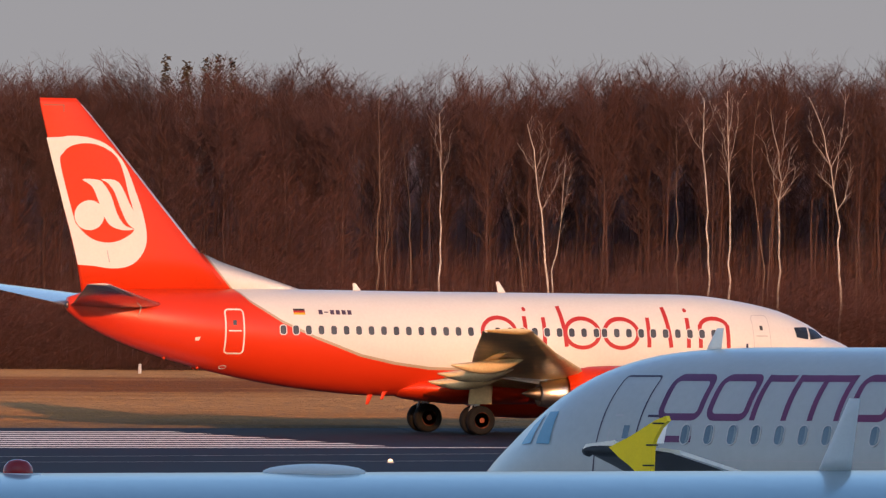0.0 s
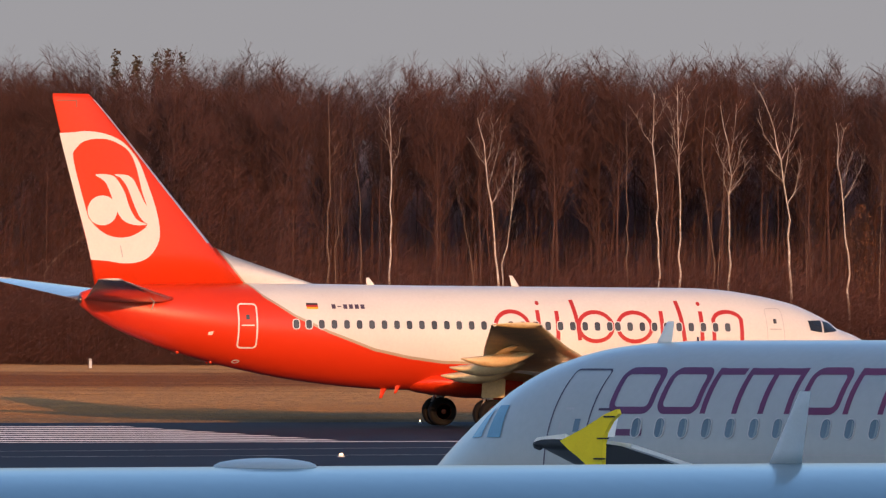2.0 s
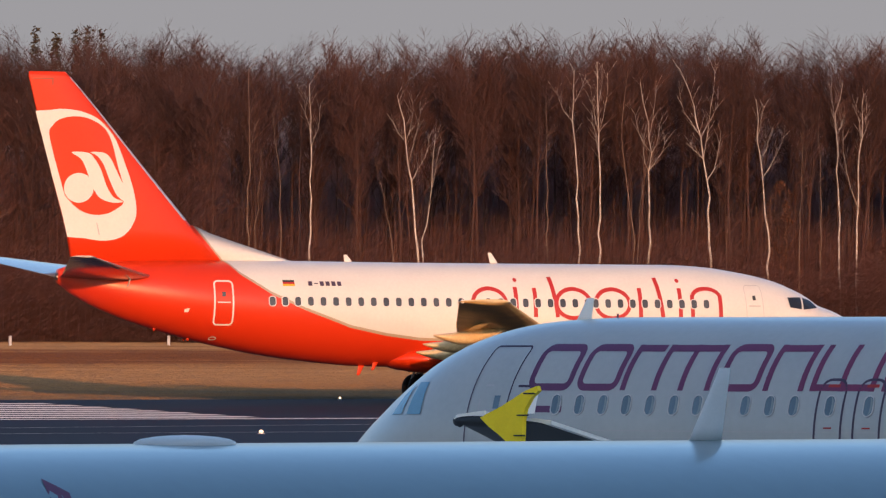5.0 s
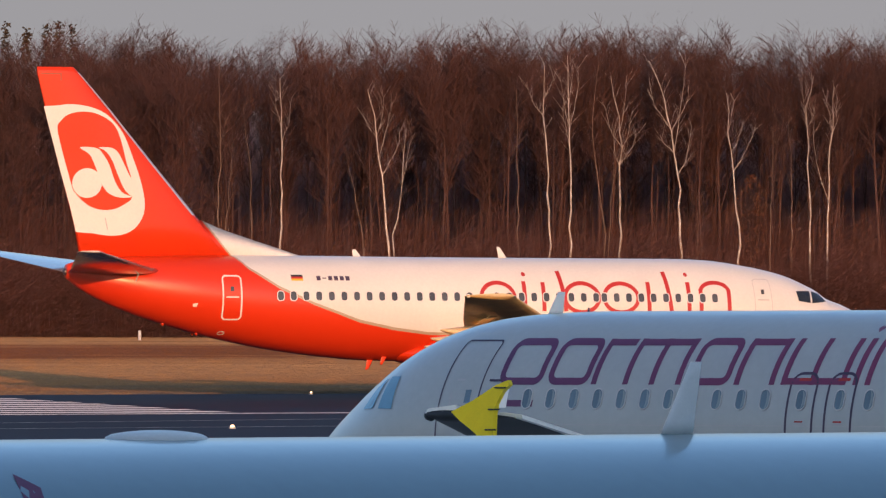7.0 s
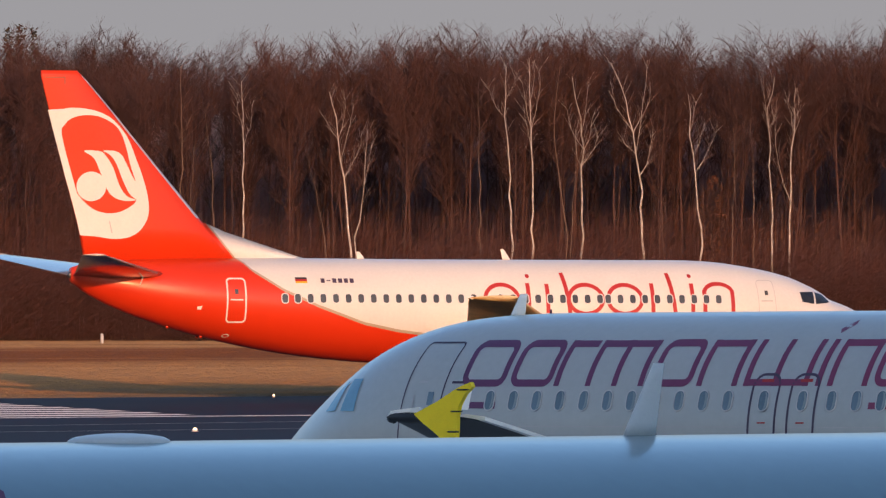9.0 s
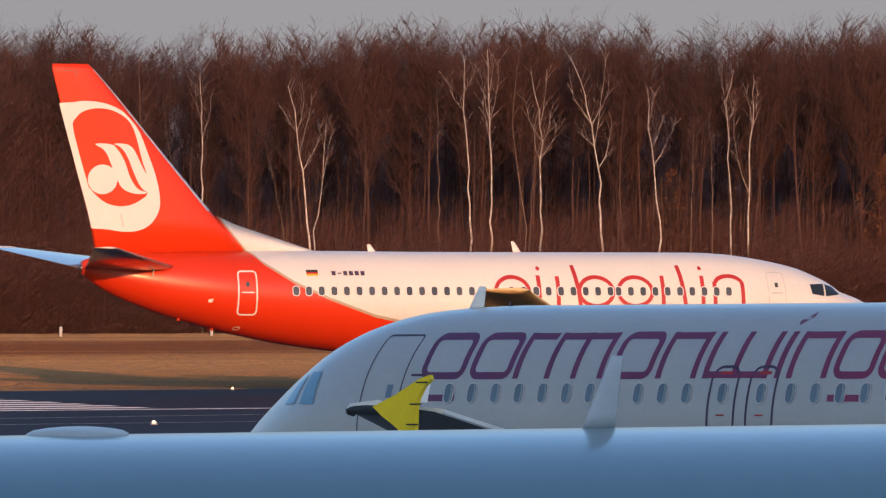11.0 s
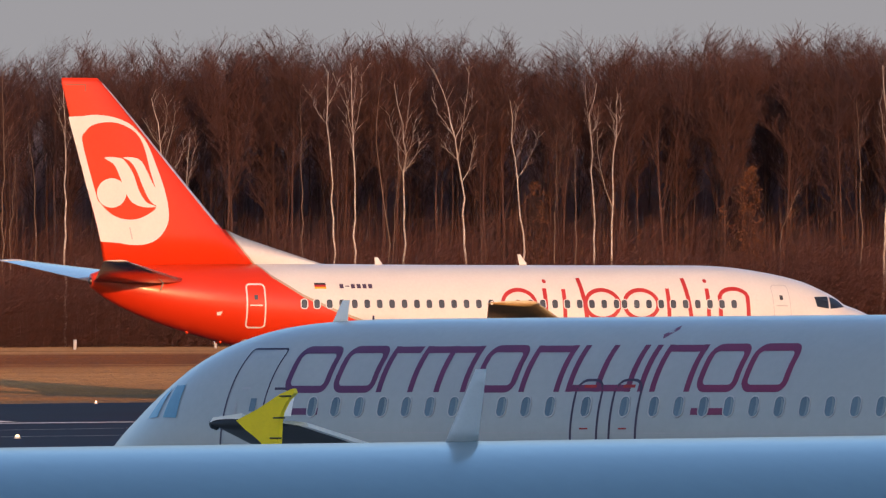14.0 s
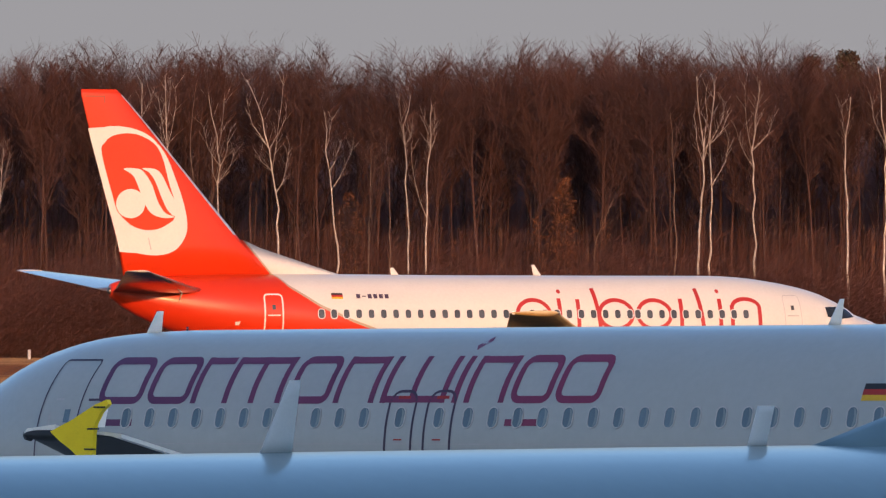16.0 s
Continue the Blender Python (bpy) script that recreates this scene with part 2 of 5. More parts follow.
def fin_mesh(rows):
    """Rows of height, leading edge station, chord, thickness."""
    return fix(loft([[(-(le + x), h, z) for x, h in foil(c, th)] for z, le, c, th in rows]))


def blade(base, tip, height, sweep, thick=0.03):
    """A blade aerial, its foot at the origin, swept backwards."""
    rings = []
    for k in range(6):
        u = k / 5
        c = base + (tip - base) * u
        rings.append([(base / 2 - sweep * u - x, h, height * u) for x, h in foil(c, thick / base)])
    return fix(loft(rings))


def wheel(parent, name, m, r, w, hub_mat):
    """A wheel that turns round its y axis."""
    ob = new(name)
    ob.parent = parent
    ob.matrix_basis = m
    prof = [(-w / 2, r * 0.56), (-w / 2, r * 0.86), (-w * 0.42, r * 0.95), (-w * 0.25, r), (w * 0.25, r), (w * 0.42, r * 0.95), (w / 2, r * 0.86), (w / 2, r * 0.56)]
    part("tyre", fix(lathe(prof + prof[:1], 40, "y", caps=False)), TYRE, ob)
    prof = [(-w * 0.46, r * 0.58), (-w * 0.46, r * 0.5), (-w * 0.3, r * 0.42), (-w * 0.3, r * 0.2), (-w * 0.5, r * 0.18), (-w * 0.5, 0.01),
            (w * 0.5, 0.01), (w * 0.5, r * 0.18), (w * 0.3, r * 0.2), (w * 0.3, r * 0.42), (w * 0.46, r * 0.5), (w * 0.46, r * 0.58)]
    part("rim", fix(lathe(prof, 30, "y")), hub_mat, ob)
    for k in range(5):
        a = k * math.tau / 5
        part("bolt", rod((r * 0.32 * math.cos(a), -w * 0.33, r * 0.32 * math.sin(a)), (r * 0.32 * math.cos(a), w * 0.33, r * 0.32 * math.sin(a)), 0.03, n=6), STRUT, ob)
    return ob


# ---- ground ----
RUNWAY_TURN = 19.3  # degrees between the runway and the picture's plane


def lay(a, c, z=0.0):
    """A place on the field: metres along the runway and across it, towards the camera."""
    t = radians(RUNWAY_TURN)
    return (a * math.cos(t) + c * math.sin(t), a * math.sin(t) - c * math.cos(t), z)


def field_height(y):
    """The apron dips a little in front of the runway."""
    return smoothstep([(-400, 0.0), (-20, 0.0), (54, -0.15), (156, -0.39), (250, -0.22), (305, 0.0), (6000, 0.0)], y)[0]


GRASS_GREY, GRASS_TAN, GRASS_PALE, GRASS_DARK = (0.23, 0.165, 0.10), (0.385, 0.20, 0.085), (0.45, 0.255, 0.115), (0.22, 0.088, 0.038)


def ground_material(shade=0.8):
    m = bpy.data.materials.new("winter_grass")
    m.use_nodes = True
    n, l = m.node_tree.nodes, m.node_tree.links
    b = n["Principled BSDF"]
    b.inputs["Roughness"].default_value = 0.95
    b.inputs["Specular IOR Level"].default_value = 0.1
    tc, mp, wide = n.new("ShaderNodeTexCoord"), n.new("ShaderNodeMapping"), n.new("ShaderNodeMapping")
    for k in (mp, wide):
        k.inputs["Rotation"].default_value = (0, 0, -radians(RUNWAY_TURN))
        l.new(tc.outputs["Object"], k.inputs["Vector"])
    wide.inputs["Scale"].default_value = (0.012, 0.10, 1)
    big, mid, fine = (n.new("ShaderNodeTexNoise") for _ in range(3))
    big.inputs["Scale"].default_value, big.inputs["Detail"].default_value = 1.0, 4
    l.new(wide.outputs[0], big.inputs["Vector"])
    mid.inputs["Scale"].default_value, mid.inputs["Detail"].default_value = 0.12, 5
    fine.inputs["Scale"].default_value, fine.inputs["Detail"].default_value = 6, 6
    for k in (mid, fine):
        l.new(tc.outputs["Object"], k.inputs["Vector"])
    # strips of mown, bare and rough grass beside the runway
    sep, a1, a2, rng = n.new("ShaderNodeSeparateXYZ"), n.new("ShaderNodeMath"), n.new("ShaderNodeMath"), n.new("ShaderNodeMapRange")
    l.new(mp.outputs[0], sep.inputs[0])
    a1.operation = a2.operation = "MULTIPLY_ADD"
    a1.inputs[1].default_value, a2.inputs[1].default_value = 70.0, 14.0
    l.new(big.outputs[0], a1.inputs[0])
    l.new(sep.outputs[1], a1.inputs[2])
    l.new(mid.outputs[0], a2.inputs[0])
    l.new(a1.outputs[0], a2.inputs[2])
    rng.inputs[1].default_value, rng.inputs[2].default_value = 402.0, 642.0
    l.new(a2.outputs[0], rng.inputs[0])
    ramp = n.new("ShaderNodeValToRGB")
    e = ramp.color_ramp.elements
    stops = ((0.0, GRASS_GREY), (0.10, GRASS_TAN), (0.27, GRASS_PALE), (0.36, GRASS_TAN), (0.43, GRASS_DARK), (0.55, GRASS_DARK), (0.64, GRASS_PALE), (0.84, GRASS_TAN), (1.0, GRASS_DARK))
    for k, (at, c) in enumerate(stops):
        s = e[0] if k == 0 else e[-1] if k == len(stops) - 1 else e.new(at)
        s.position, s.color = at, (*(v * shade for v in c), 1)
    l.new(rng.outputs[0], ramp.inputs[0])
    mul = n.new("ShaderNodeMix")
    mul.data_type, mul.blend_type = "RGBA", "MULTIPLY"
    mul.inputs[0].default_value = 0.5
    l.new(ramp.outputs[0], mul.inputs[6])
    l.new(fine.outputs[0], mul.inputs[7])
    l.new(mul.outputs[2], b.inputs["Base Color"])
    bp = n.new("ShaderNodeBump")
    bp.inputs["Strength"].default_value, bp.inputs["Distance"].default_value = 0.6, 0.15
    l.new(fine.outputs[0], bp.inputs["Height"])
    l.new(bp.outputs[0], b.inputs["Normal"])
    return m


ASPHALT = mat("worn_asphalt", (0.011, 0.017, 0.034), 0.85, spots=0.22, scale=0.12, fine=3, spec=0.12)
CONCRETE = mat("apron_concrete", (0.38, 0.37, 0.35), 0.85, spots=0.15, scale=0.2, fine=5, bump=0.2)
MARKING = mat("worn_white_marking", (0.56, 0.55, 0.56), 0.8, spots=0.3, scale=0.3, fine=2.5)
MARKING.node_tree.nodes["Principled BSDF"].inputs["Sheen Weight"].default_value = 0.14  # glass beads
TAXI_LINE = mat("worn_pale_taxi_line", (0.42, 0.40, 0.34), 0.7, spots=0.25, scale=0.5, fine=6)


def sheet(name, corners, material, lift, label, category, kind="structure"):
    """A flat layer on the field, its corners given by lay()."""
    bm = bmesh.new()
    vs = [bm.verts.new((x, y, lift)) for x, y, _ in corners]
    bm.faces.new(vs)
    ob = part(name, fix(bm), material, smooth=False)
    return tagged(ob, label, category, kind=kind)


def ground():
    ys = [-900, -300, -20, 20, 54, 90, 125, 156, 190, 220, 250, 280, 305, 340, 420, 560, 800, 1500, 4800]
    xs = [-4800, -1500, -500, -200, -100, -50, 0, 50, 100, 200, 500, 1500, 4800]
    bm = bmesh.new()
    g = [[bm.verts.new((x, y, field_height(y))) for x in xs] for y in ys]
    for a, b in zip(g, g[1:]):
        for i in range(len(xs) - 1):
            bm.faces.new((a[i], a[i + 1], b[i + 1], b[i]))
    tagged(part("ground", fix(bm), ground_material(), smooth=False), "flat airfield of dry winter grass", "ground", kind="structure")
    bm = bmesh.new()
    ys = [y for y in ys if -20 < y < 300] + [290]
    g = [[bm.verts.new((x, y, field_height(y) + 0.006)) for x in (-220, -110, -40, 0, 40, 110, 220)] for y in sorted(ys)]
    for a, b in zip(g, g[1:]):
        for i in range(6):
            bm.faces.new((a[i], a[i + 1], b[i + 1], b[i]))
    tagged(part("apron", fix(bm), CONCRETE, smooth=False), "pale concrete apron in shade", "apron", kind="structure")


NEAR_EDGE, FAR_EDGE = -284.0, -362.0
ground()
runway = sheet("runway", [lay(-400, NEAR_EDGE), lay(700, NEAR_EDGE), lay(700, FAR_EDGE), lay(-400, FAR_EDGE)], ASPHALT, 0.009, "dark worn asphalt runway with white markings", "runway")


def runway_marks():
    """Threshold stripes, the edge line and taxi lines, as parts of the runway."""
    bm = bmesh.new()
    bm.faces.new([bm.verts.new(p) for p in ((-15, -0.9, 0), (15, -0.9, 0), (15, 0.9, 0), (-15, 0.9, 0))])
    me = bpy.data.meshes.new("stripe")
    fix(bm).to_mesh(me)
    bm.free()
    me.materials.append(MARKING)
    for k in range(8):
        c = -354.0 + k * 3.6
        shared("stripe", me, runway, Matrix.Translation(lay(91.8, c, 0.014)) @ pose(0, 0, 0, 0, 0, RUNWAY_TURN))
    bm = bmesh.new()
    bm.faces.new([bm.verts.new(lay(a, c, 0.014)) for a, c in ((-300, -326.2), (113, -326.2), (113, -325.2), (-300, -325.2))])
    part("edge_line", fix(bm), MARKING, runway, smooth=False)
    for pts in (((40, -303), (92, -312), (112, -317), (150, -321)), ((60, -300.5), (115, -306), (150, -307.5))):
        bm = bmesh.new()
        rows = [(bm.verts.new(lay(a, c - 0.12, 0.0145)), bm.verts.new(lay(a, c + 0.12, 0.0145))) for a, c in pts]
        for p, q in zip(rows, rows[1:]):
            bm.faces.new((p[0], q[0], q[1], p[1]))
        part("taxi_line", fix(bm), TAXI_LINE, runway, smooth=False)


runway_marks()


def glow(name, color, strength):
    m = bpy.data.materials.new(name)
    m.use_nodes = True
    b = m.node_tree.nodes["Principled BSDF"]
    b.inputs["Base Color"].default_value = (*color, 1)
    b.inputs["Emission Color"].default_value = (*color, 1)
    b.inputs["Emission Strength"].default_value = strength
    return m


LAMP = glow("lit_lamp_glass", (1.0, 0.62, 0.34), 1.6)


def runway_light(x, y, size, label):
    ob = thing("runway_light", label, "runway light", pose(x, y, 0.009), "runway edge lights")
    part("base", fix(lathe([(0, size * 1.2), (0.02, size * 1.2), (0.04, size * 0.8), (0.07, size * 0.5)], 14, "z")), STRUT, ob)
    part("lamp", fix(lathe([(0.05, size * 0.5), (0.07, size * 0.75), (0.11, size * 0.6), (0.135, size * 0.1)], 14, "z")), LAMP, ob, "lit warm white lamp glass")


runway_light(-6.95, 317.5, 0.10, "lit warm white runway edge light on asphalt")
runway_light(-5.2, 379.5, 0.06, "small lit white runway edge light by grass")


def marker_post(x, y):
    ob = thing("marker_post", "short white marker post in dry grass", "post", pose(x, y, 0), "marker posts")
    part("post", fix(lathe([(0, 0.09), (0.5, 0.09), (0.54, 0.06)], 10, "z")), MARKING, ob)
    part("cap", fix(lathe([(0.54, 0.1), (0.6, 0.1), (0.62, 0.05)], 10, "z")), MARKING, ob)


for mx, my in ((-26.0, 541.0), (-17.2, 545.0), (-8.7, 548.0), (-0.7, 551.0)):
    marker_post(mx, my)

# ---- the taxiing airliner ----
AIR = Hull([(-0.55, 3.00, 2.90, 0.05), (-0.3, 3.28, 2.55, 0.44), (0, 3.47, 2.35, 0.70), (0.6, 3.74, 2.10, 1.00), (1.2, 3.95, 1.94, 1.22), (1.5, 4.18, 1.87, 1.32), (2.07, 4.48, 1.78, 1.45),
            (3.04, 4.86, 1.64, 1.63), (4.49, 5.18, 1.51, 1.79), (6.2, 5.40, 1.44, 1.87), (7.5, 5.45, 1.42, 1.88), (18, 5.45, 1.42, 1.88), (20, 5.46, 1.44, 1.88),
            (21.7, 5.47, 1.56, 1.87), (24, 5.48, 1.84, 1.80), (26.3, 5.48, 2.28, 1.62), (27.4, 5.48, 2.55, 1.50), (29.2, 5.44, 3.08, 1.16), (30.6, 5.36, 3.62, 0.80),
            (31.6, 5.26, 4.14, 0.52), (32.15, 5.08, 4.55, 0.28)])


def livery():
    """White body, red tail and belly below a curved beige line."""
    m = WHITE.copy()
    m.name = "white_and_red_livery"
    n, l = m.node_tree.nodes, m.node_tree.links
    b = n["Principled BSDF"]
    white = b.inputs["Base Color"].links[0].from_socket
    tc, sep = n.new("ShaderNodeTexCoord"), n.new("ShaderNodeSeparateXYZ")
    l.new(tc.outputs["Object"], sep.inputs[0])
    rng = n.new("ShaderNodeMapRange")
    rng.inputs[1].default_value, rng.inputs[2].default_value = -32.0, 0.0
    l.new(sep.outputs[0], rng.inputs[0])
    ramp = n.new("ShaderNodeValToRGB")
    el = ramp.color_ramp.elements
    line = [(32.0, 8.2), (26.9, 7.0), (25.22, 4.94), (24.1, 4.20), (22.77, 3.60), (20.91, 2.93), (19.49, 2.64), (18.07, 2.46), (12.0, 2.35), (2.0, 1.9)]
    for k, (x, z) in enumerate(line):
        e = el[0] if k == 0 else el[-1] if k == len(line) - 1 else el.new(1 - x / 32.0)
        e.position = 1 - x / 32.0
        e.color = (z / 10, z / 10, z / 10, 1)
    l.new(rng.outputs[0], ramp.inputs[0])
    z10 = n.new("ShaderNodeMath")
    z10.operation = "MULTIPLY"
    z10.inputs[1].default_value = 0.1
    l.new(sep.outputs[2], z10.inputs[0])
    def over(shift):
        s = n.new("ShaderNodeMath")
        s.operation = "SUBTRACT"
        l.new(z10.outputs[0], s.inputs[0])
        l.new(ramp.outputs[0], s.inputs[1])
        g = n.new("ShaderNodeMath")
        g.operation = "GREATER_THAN"
        g.inputs[1].default_value = shift
        l.new(s.outputs[0], g.inputs[0])
        return g.outputs[0]
    red = n.new("ShaderNodeMix")
    red.data_type = "RGBA"
    red.inputs[6].default_value = (0.60, 0.034, 0.006, 1)
    red.inputs[7].default_value = (0.40, 0.33, 0.24, 1)
    l.new(over(0.0), red.inputs[0])
    mix = n.new("ShaderNodeMix")
    mix.data_type = "RGBA"
    l.new(over(0.011), mix.inputs[0])
    l.new(red.outputs[2], mix.inputs[6])
    l.new(white, mix.inputs[7])
    l.new(mix.outputs[2], b.inputs["Base Color"])
    return m


def spline(pts, n=6, closed=True):
    """A smooth outline through points."""
    out, k = [], len(pts)
    for i in range(k if closed else k - 1):
        p0, p1, p2, p3 = (Vector(pts[j % k] if closed else pts[min(max(j, 0), k - 1)]) for j in (i - 1, i, i + 1, i + 2))
        for j in range(n):
            t = j / n
            out.append(0.5 * (2 * p1 + (p2 - p0) * t + (2 * p0 - 5 * p1 + 4 * p2 - p3) * t * t + (3 * p1 - p0 - 3 * p2 + p3) * t**3))
    if not closed:
        out.append(Vector(pts[-1]))
    return out


FIN_ROWS = [(5.0, 25.2, 6.35, 0.085), (6.6, 26.66, 5.18, 0.09), (9.0, 28.74, 3.76, 0.09), (12.42, 31.70, 1.66, 0.09), (12.63, 31.92, 1.44, 0.07)]


def fin_skin(x, z):
    """Half thickness of the fin at a station and height."""
    le, c, th = smoothstep(FIN_ROWS_X, z)
    s = min(max((x - le) / c, 0.0), 1.0)
    return 5 * th * c * (0.2969 * math.sqrt(s) - 0.126 * s - 0.3516 * s * s + 0.2843 * s**3 - 0.1036 * s**4)


FIN_ROWS_X = [(z, le, c, th) for z, le, c, th in FIN_ROWS]


def fin_field(outline, side, lift, rows=40, cols=8):
    """A painted field on the fin, from its outline of (station, height)."""
    bm = bmesh.new()
    z0, z1 = min(p[1] for p in outline), max(p[1] for p in outline)
    last = None
    for k in range(rows + 1):
        z = z0 + (z1 - z0) * min(max(0.5 - 0.5 * math.cos(math.pi * k / rows), 0.0008), 0.9992)
        hits = []
        for a, b in zip(outline, list(outline[1:]) + [outline[0]]):
            if (a[1] - z) * (b[1] - z) < 0:
                hits.append(a[0] + (b[0] - a[0]) * (z - a[1]) / (b[1] - a[1]))
        if len(hits) < 2:
            continue
        le, chord, _ = smoothstep(FIN_ROWS_X, z)
        lo, hi = min(hits), min(max(hits), le + chord - 0.004)
        row = [bm.verts.new((-(lo + (hi - lo) * j / cols), side * (fin_skin(lo + (hi - lo) * j / cols, z) + lift), z)) for j in range(cols + 1)]
        if last:
            for j in range(cols):
                bm.faces.new((last[j], last[j + 1], row[j + 1], row[j]))
        last = row
    return bm


def airliner():
    ob = thing("airliner", "white and red twin-jet airliner taxiing on the runway", "airplane")
    paint = livery()
    part("fuselage", AIR.mesh(), paint, ob, "white fuselage with red tail and belly")
    side_pairs = (-1, 1)
    # tail
    fin = part("fin", fin_mesh(FIN_ROWS), RED, ob, "red swept tail fin")
    bm = bmesh.new()
    rings = []
    for k in range(17):
        x = 22.75 + k * 0.33
        top = 5.48 + (x - 22.8) * 0.315 + max(0, min(x, 26.94) - 26) * 0.12 - max(0, x - 26.94) * 0.7
        w = 0.03 + 0.036 * (x - 22.75)
        rings.append([(-x, -w, 5.3), (-x, -w * 0.7, 5.3 + (top - 5.3) * 0.5), (-x, 0, top), (-x, w * 0.7, 5.3 + (top - 5.3) * 0.5), (-x, w, 5.3)])
    part("dorsal_fillet", fix(loft(rings)), paint, ob, "white dorsal fillet before the fin")
    edge = fix(loft([[(-(le + 0.03 * c), 5 * th * c * 0.056, z), (-(le - 0.012), 0, z), (-(le + 0.03 * c), -5 * th * c * 0.056, z)] for z, le, c, th in
                     [(zz, *smoothstep(FIN_ROWS_X, zz)) for zz in (7.0, 8.0, 9.0, 10.0, 11.0, 12.0, 12.42)]], closed=False, caps=False))
    part("fin_leading_edge", edge, EDGE, fin, "bare metal leading edge")
    for side in side_pairs:
        oval = spline([(33.35, 10.80), (33.0, 10.99), (32.6, 11.13), (32.1, 11.21), (31.36, 11.14), (30.70, 10.90), (30.27, 10.54), (29.90, 10.05), (29.59, 9.28), (29.28, 8.42), (29.10, 7.63),
                       (29.12, 7.05), (29.41, 6.54), (29.84, 6.27), (30.41, 6.19), (31.09, 6.28), (31.84, 6.49), (32.2, 6.62)], 4)
        part("logo_field", fin_field(oval, side, 0.008, 48), WHITE, fin, "white rounded emblem field")
        inner = spline([(32.52, 10.13), (32.41, 10.56), (32.11, 10.82), (31.58, 10.93), (31.05, 10.87), (30.52, 10.62), (30.22, 10.3), (30.02, 9.8), (29.82, 9.0), (29.56, 8.17),
                        (29.60, 7.66), (29.81, 7.45), (30.26, 7.22), (30.79, 7.18), (31.32, 7.36), (31.82, 7.82), (31.98, 8.18)], 5)
        part("logo_ground", fin_field(inner, side, 0.016, 48), RED, fin, "red emblem ground")
        part("logo_disc", fin_field([(31.36 + 0.58 * math.cos(a * math.tau / 36), 8.2 + 0.57 * math.sin(a * math.tau / 36)) for a in range(36)], side, 0.024), WHITE, fin, "white emblem disc")
        leaf = spline([(31.66, 9.56), (31.04, 9.55), (30.78, 9.35), (30.51, 8.92), (30.27, 8.27), (29.97, 7.84), (29.60, 7.69), (30.04, 7.65), (30.50, 7.80), (30.76, 8.12), (31.0, 8.7), (31.27, 9.28)], 5)
        part("logo_band", fin_field(leaf, side, 0.031), WHITE, fin, "white curved emblem band")
        leaf = spline([(30.92, 9.57), (30.44, 9.56), (30.17, 9.4), (29.98, 9.07), (29.75, 8.6), (29.50, 8.17), (29.47, 7.85), (29.58, 7.71), (29.87, 7.93), (30.13, 8.44), (30.40, 9.09), (30.66, 9.43)], 5)
        part("logo_band", fin_field(leaf, side, 0.031), WHITE, fin, "white curved emblem band")
        for x0, x1, z0, z1 in ((32.42, 33.2, 12.345, 12.385), (32.40, 32.44, 12.11, 12.385)):
            part("panel_line", fin_field([(x0, z0), (x1, z0), (x1, z1), (x0, z1)], side, 0.006, 4, 2), HUB, fin)
        part("scuff_mark", fin_field([(30.62, 6.88), (30.66, 6.88), (30.56, 6.42), (30.51, 6.42)], side, 0.012, 6, 2), FAINT, fin, "faint scratch on the emblem field")
        st = part("stabilizer", wing_mesh([(0.3, 28.2, 3.95, 4.78, 0.10), (1.5, 29.1, 3.3, 4.91, 0.10), (7.05, 32.80, 0.95, 5.56, 0.08), (7.2, 33.0, 0.72, 5.58, 0.05)], side), TAIL_GREY, ob, "glossy grey swept tailplane")
        part("tip_cap", wing_mesh([(6.95, 32.72, 1.04, 5.555, 0.09), (7.26, 32.95, 0.80, 5.60, 0.07)], side), WHITE, st, "white tailplane tip")
        rod_bm = rod((-29.6, side * 1.3, 4.85), (-29.75, side * 1.32, 4.45), 0.03, 0.02)
        part("static_probe", rod_bm, STRUT, st)
        # wing
        rows = [(1.2, 10.6, 7.1, 2.05, 0.13), (1.9, 11.2, 6.5, 2.12, 0.13), (5.6, 13.4, 4.5, 2.55, 0.12), (10.5, 16.25, 3.4, 3.15, 0.11), (16.8, 19.72, 2.0, 4.03, 0.10), (17.15, 19.98, 1.74, 4.08, 0.07)]
        wing = part("wing", wing_mesh(rows, side), LIT_GREY, ob, "grey swept wing with golden light in its colour, flaps lowered")
        part("tip_cap", wing_mesh([(16.75, 19.66, 2.10, 4.035, 0.105), (17.2, 19.95, 1.80, 4.10, 0.08)], side), LIT_FLAP, wing, "pale wing tip")
        def panel(y0, y1, s0, s1, c0, c1, z0, z1, down, name, material, label):
            rings = []
            for y, s, c, z in ((y0, s0, c0, z0), (y1, s1, c1, z1)):
                ca, sa = math.cos(radians(down)), math.sin(radians(down))
                rings.append([(-(s + x * ca + h * sa), side * y, z + h * ca - x * sa) for x, h in foil(c, 0.13)])
            part(name, fix(loft(rings)), material, wing, label)
        panel(2.0, 5.4, 16.6, 16.7, 1.3, 1.15, 2.15, 2.5, 18, "flap", LIT_FLAP, "lowered inner flap, golden light in its colour")
        panel(6.0, 12.3, 17.6, 18.75, 1.0, 0.75, 2.62, 3.36, 14, "flap", LIT_FLAP, "lowered outer flap, golden light in its colour")
        for y, s0, z0, s1, z1 in ((10.4, 17.5, 3.13, 20.5, 2.76), (7.3, 16.6, 2.78, 19.85, 2.40), (4.3, 15.9, 2.46, 19.1, 2.06)):
            rings = []
            for k in range(15):
                u = k / 14
                d = 0.60 * math.sin(math.pi * min(1, 0.03 + 0.95 * u)) ** 0.75 * (1 - 0.25 * u)
                w = 0.30 * math.sin(math.pi * (0.04 + 0.93 * u)) ** 0.6
                s, z = s0 + (s1 - s0) * u, z0 + (z1 - z0) * u - 0.10 * math.sin(math.pi * u)
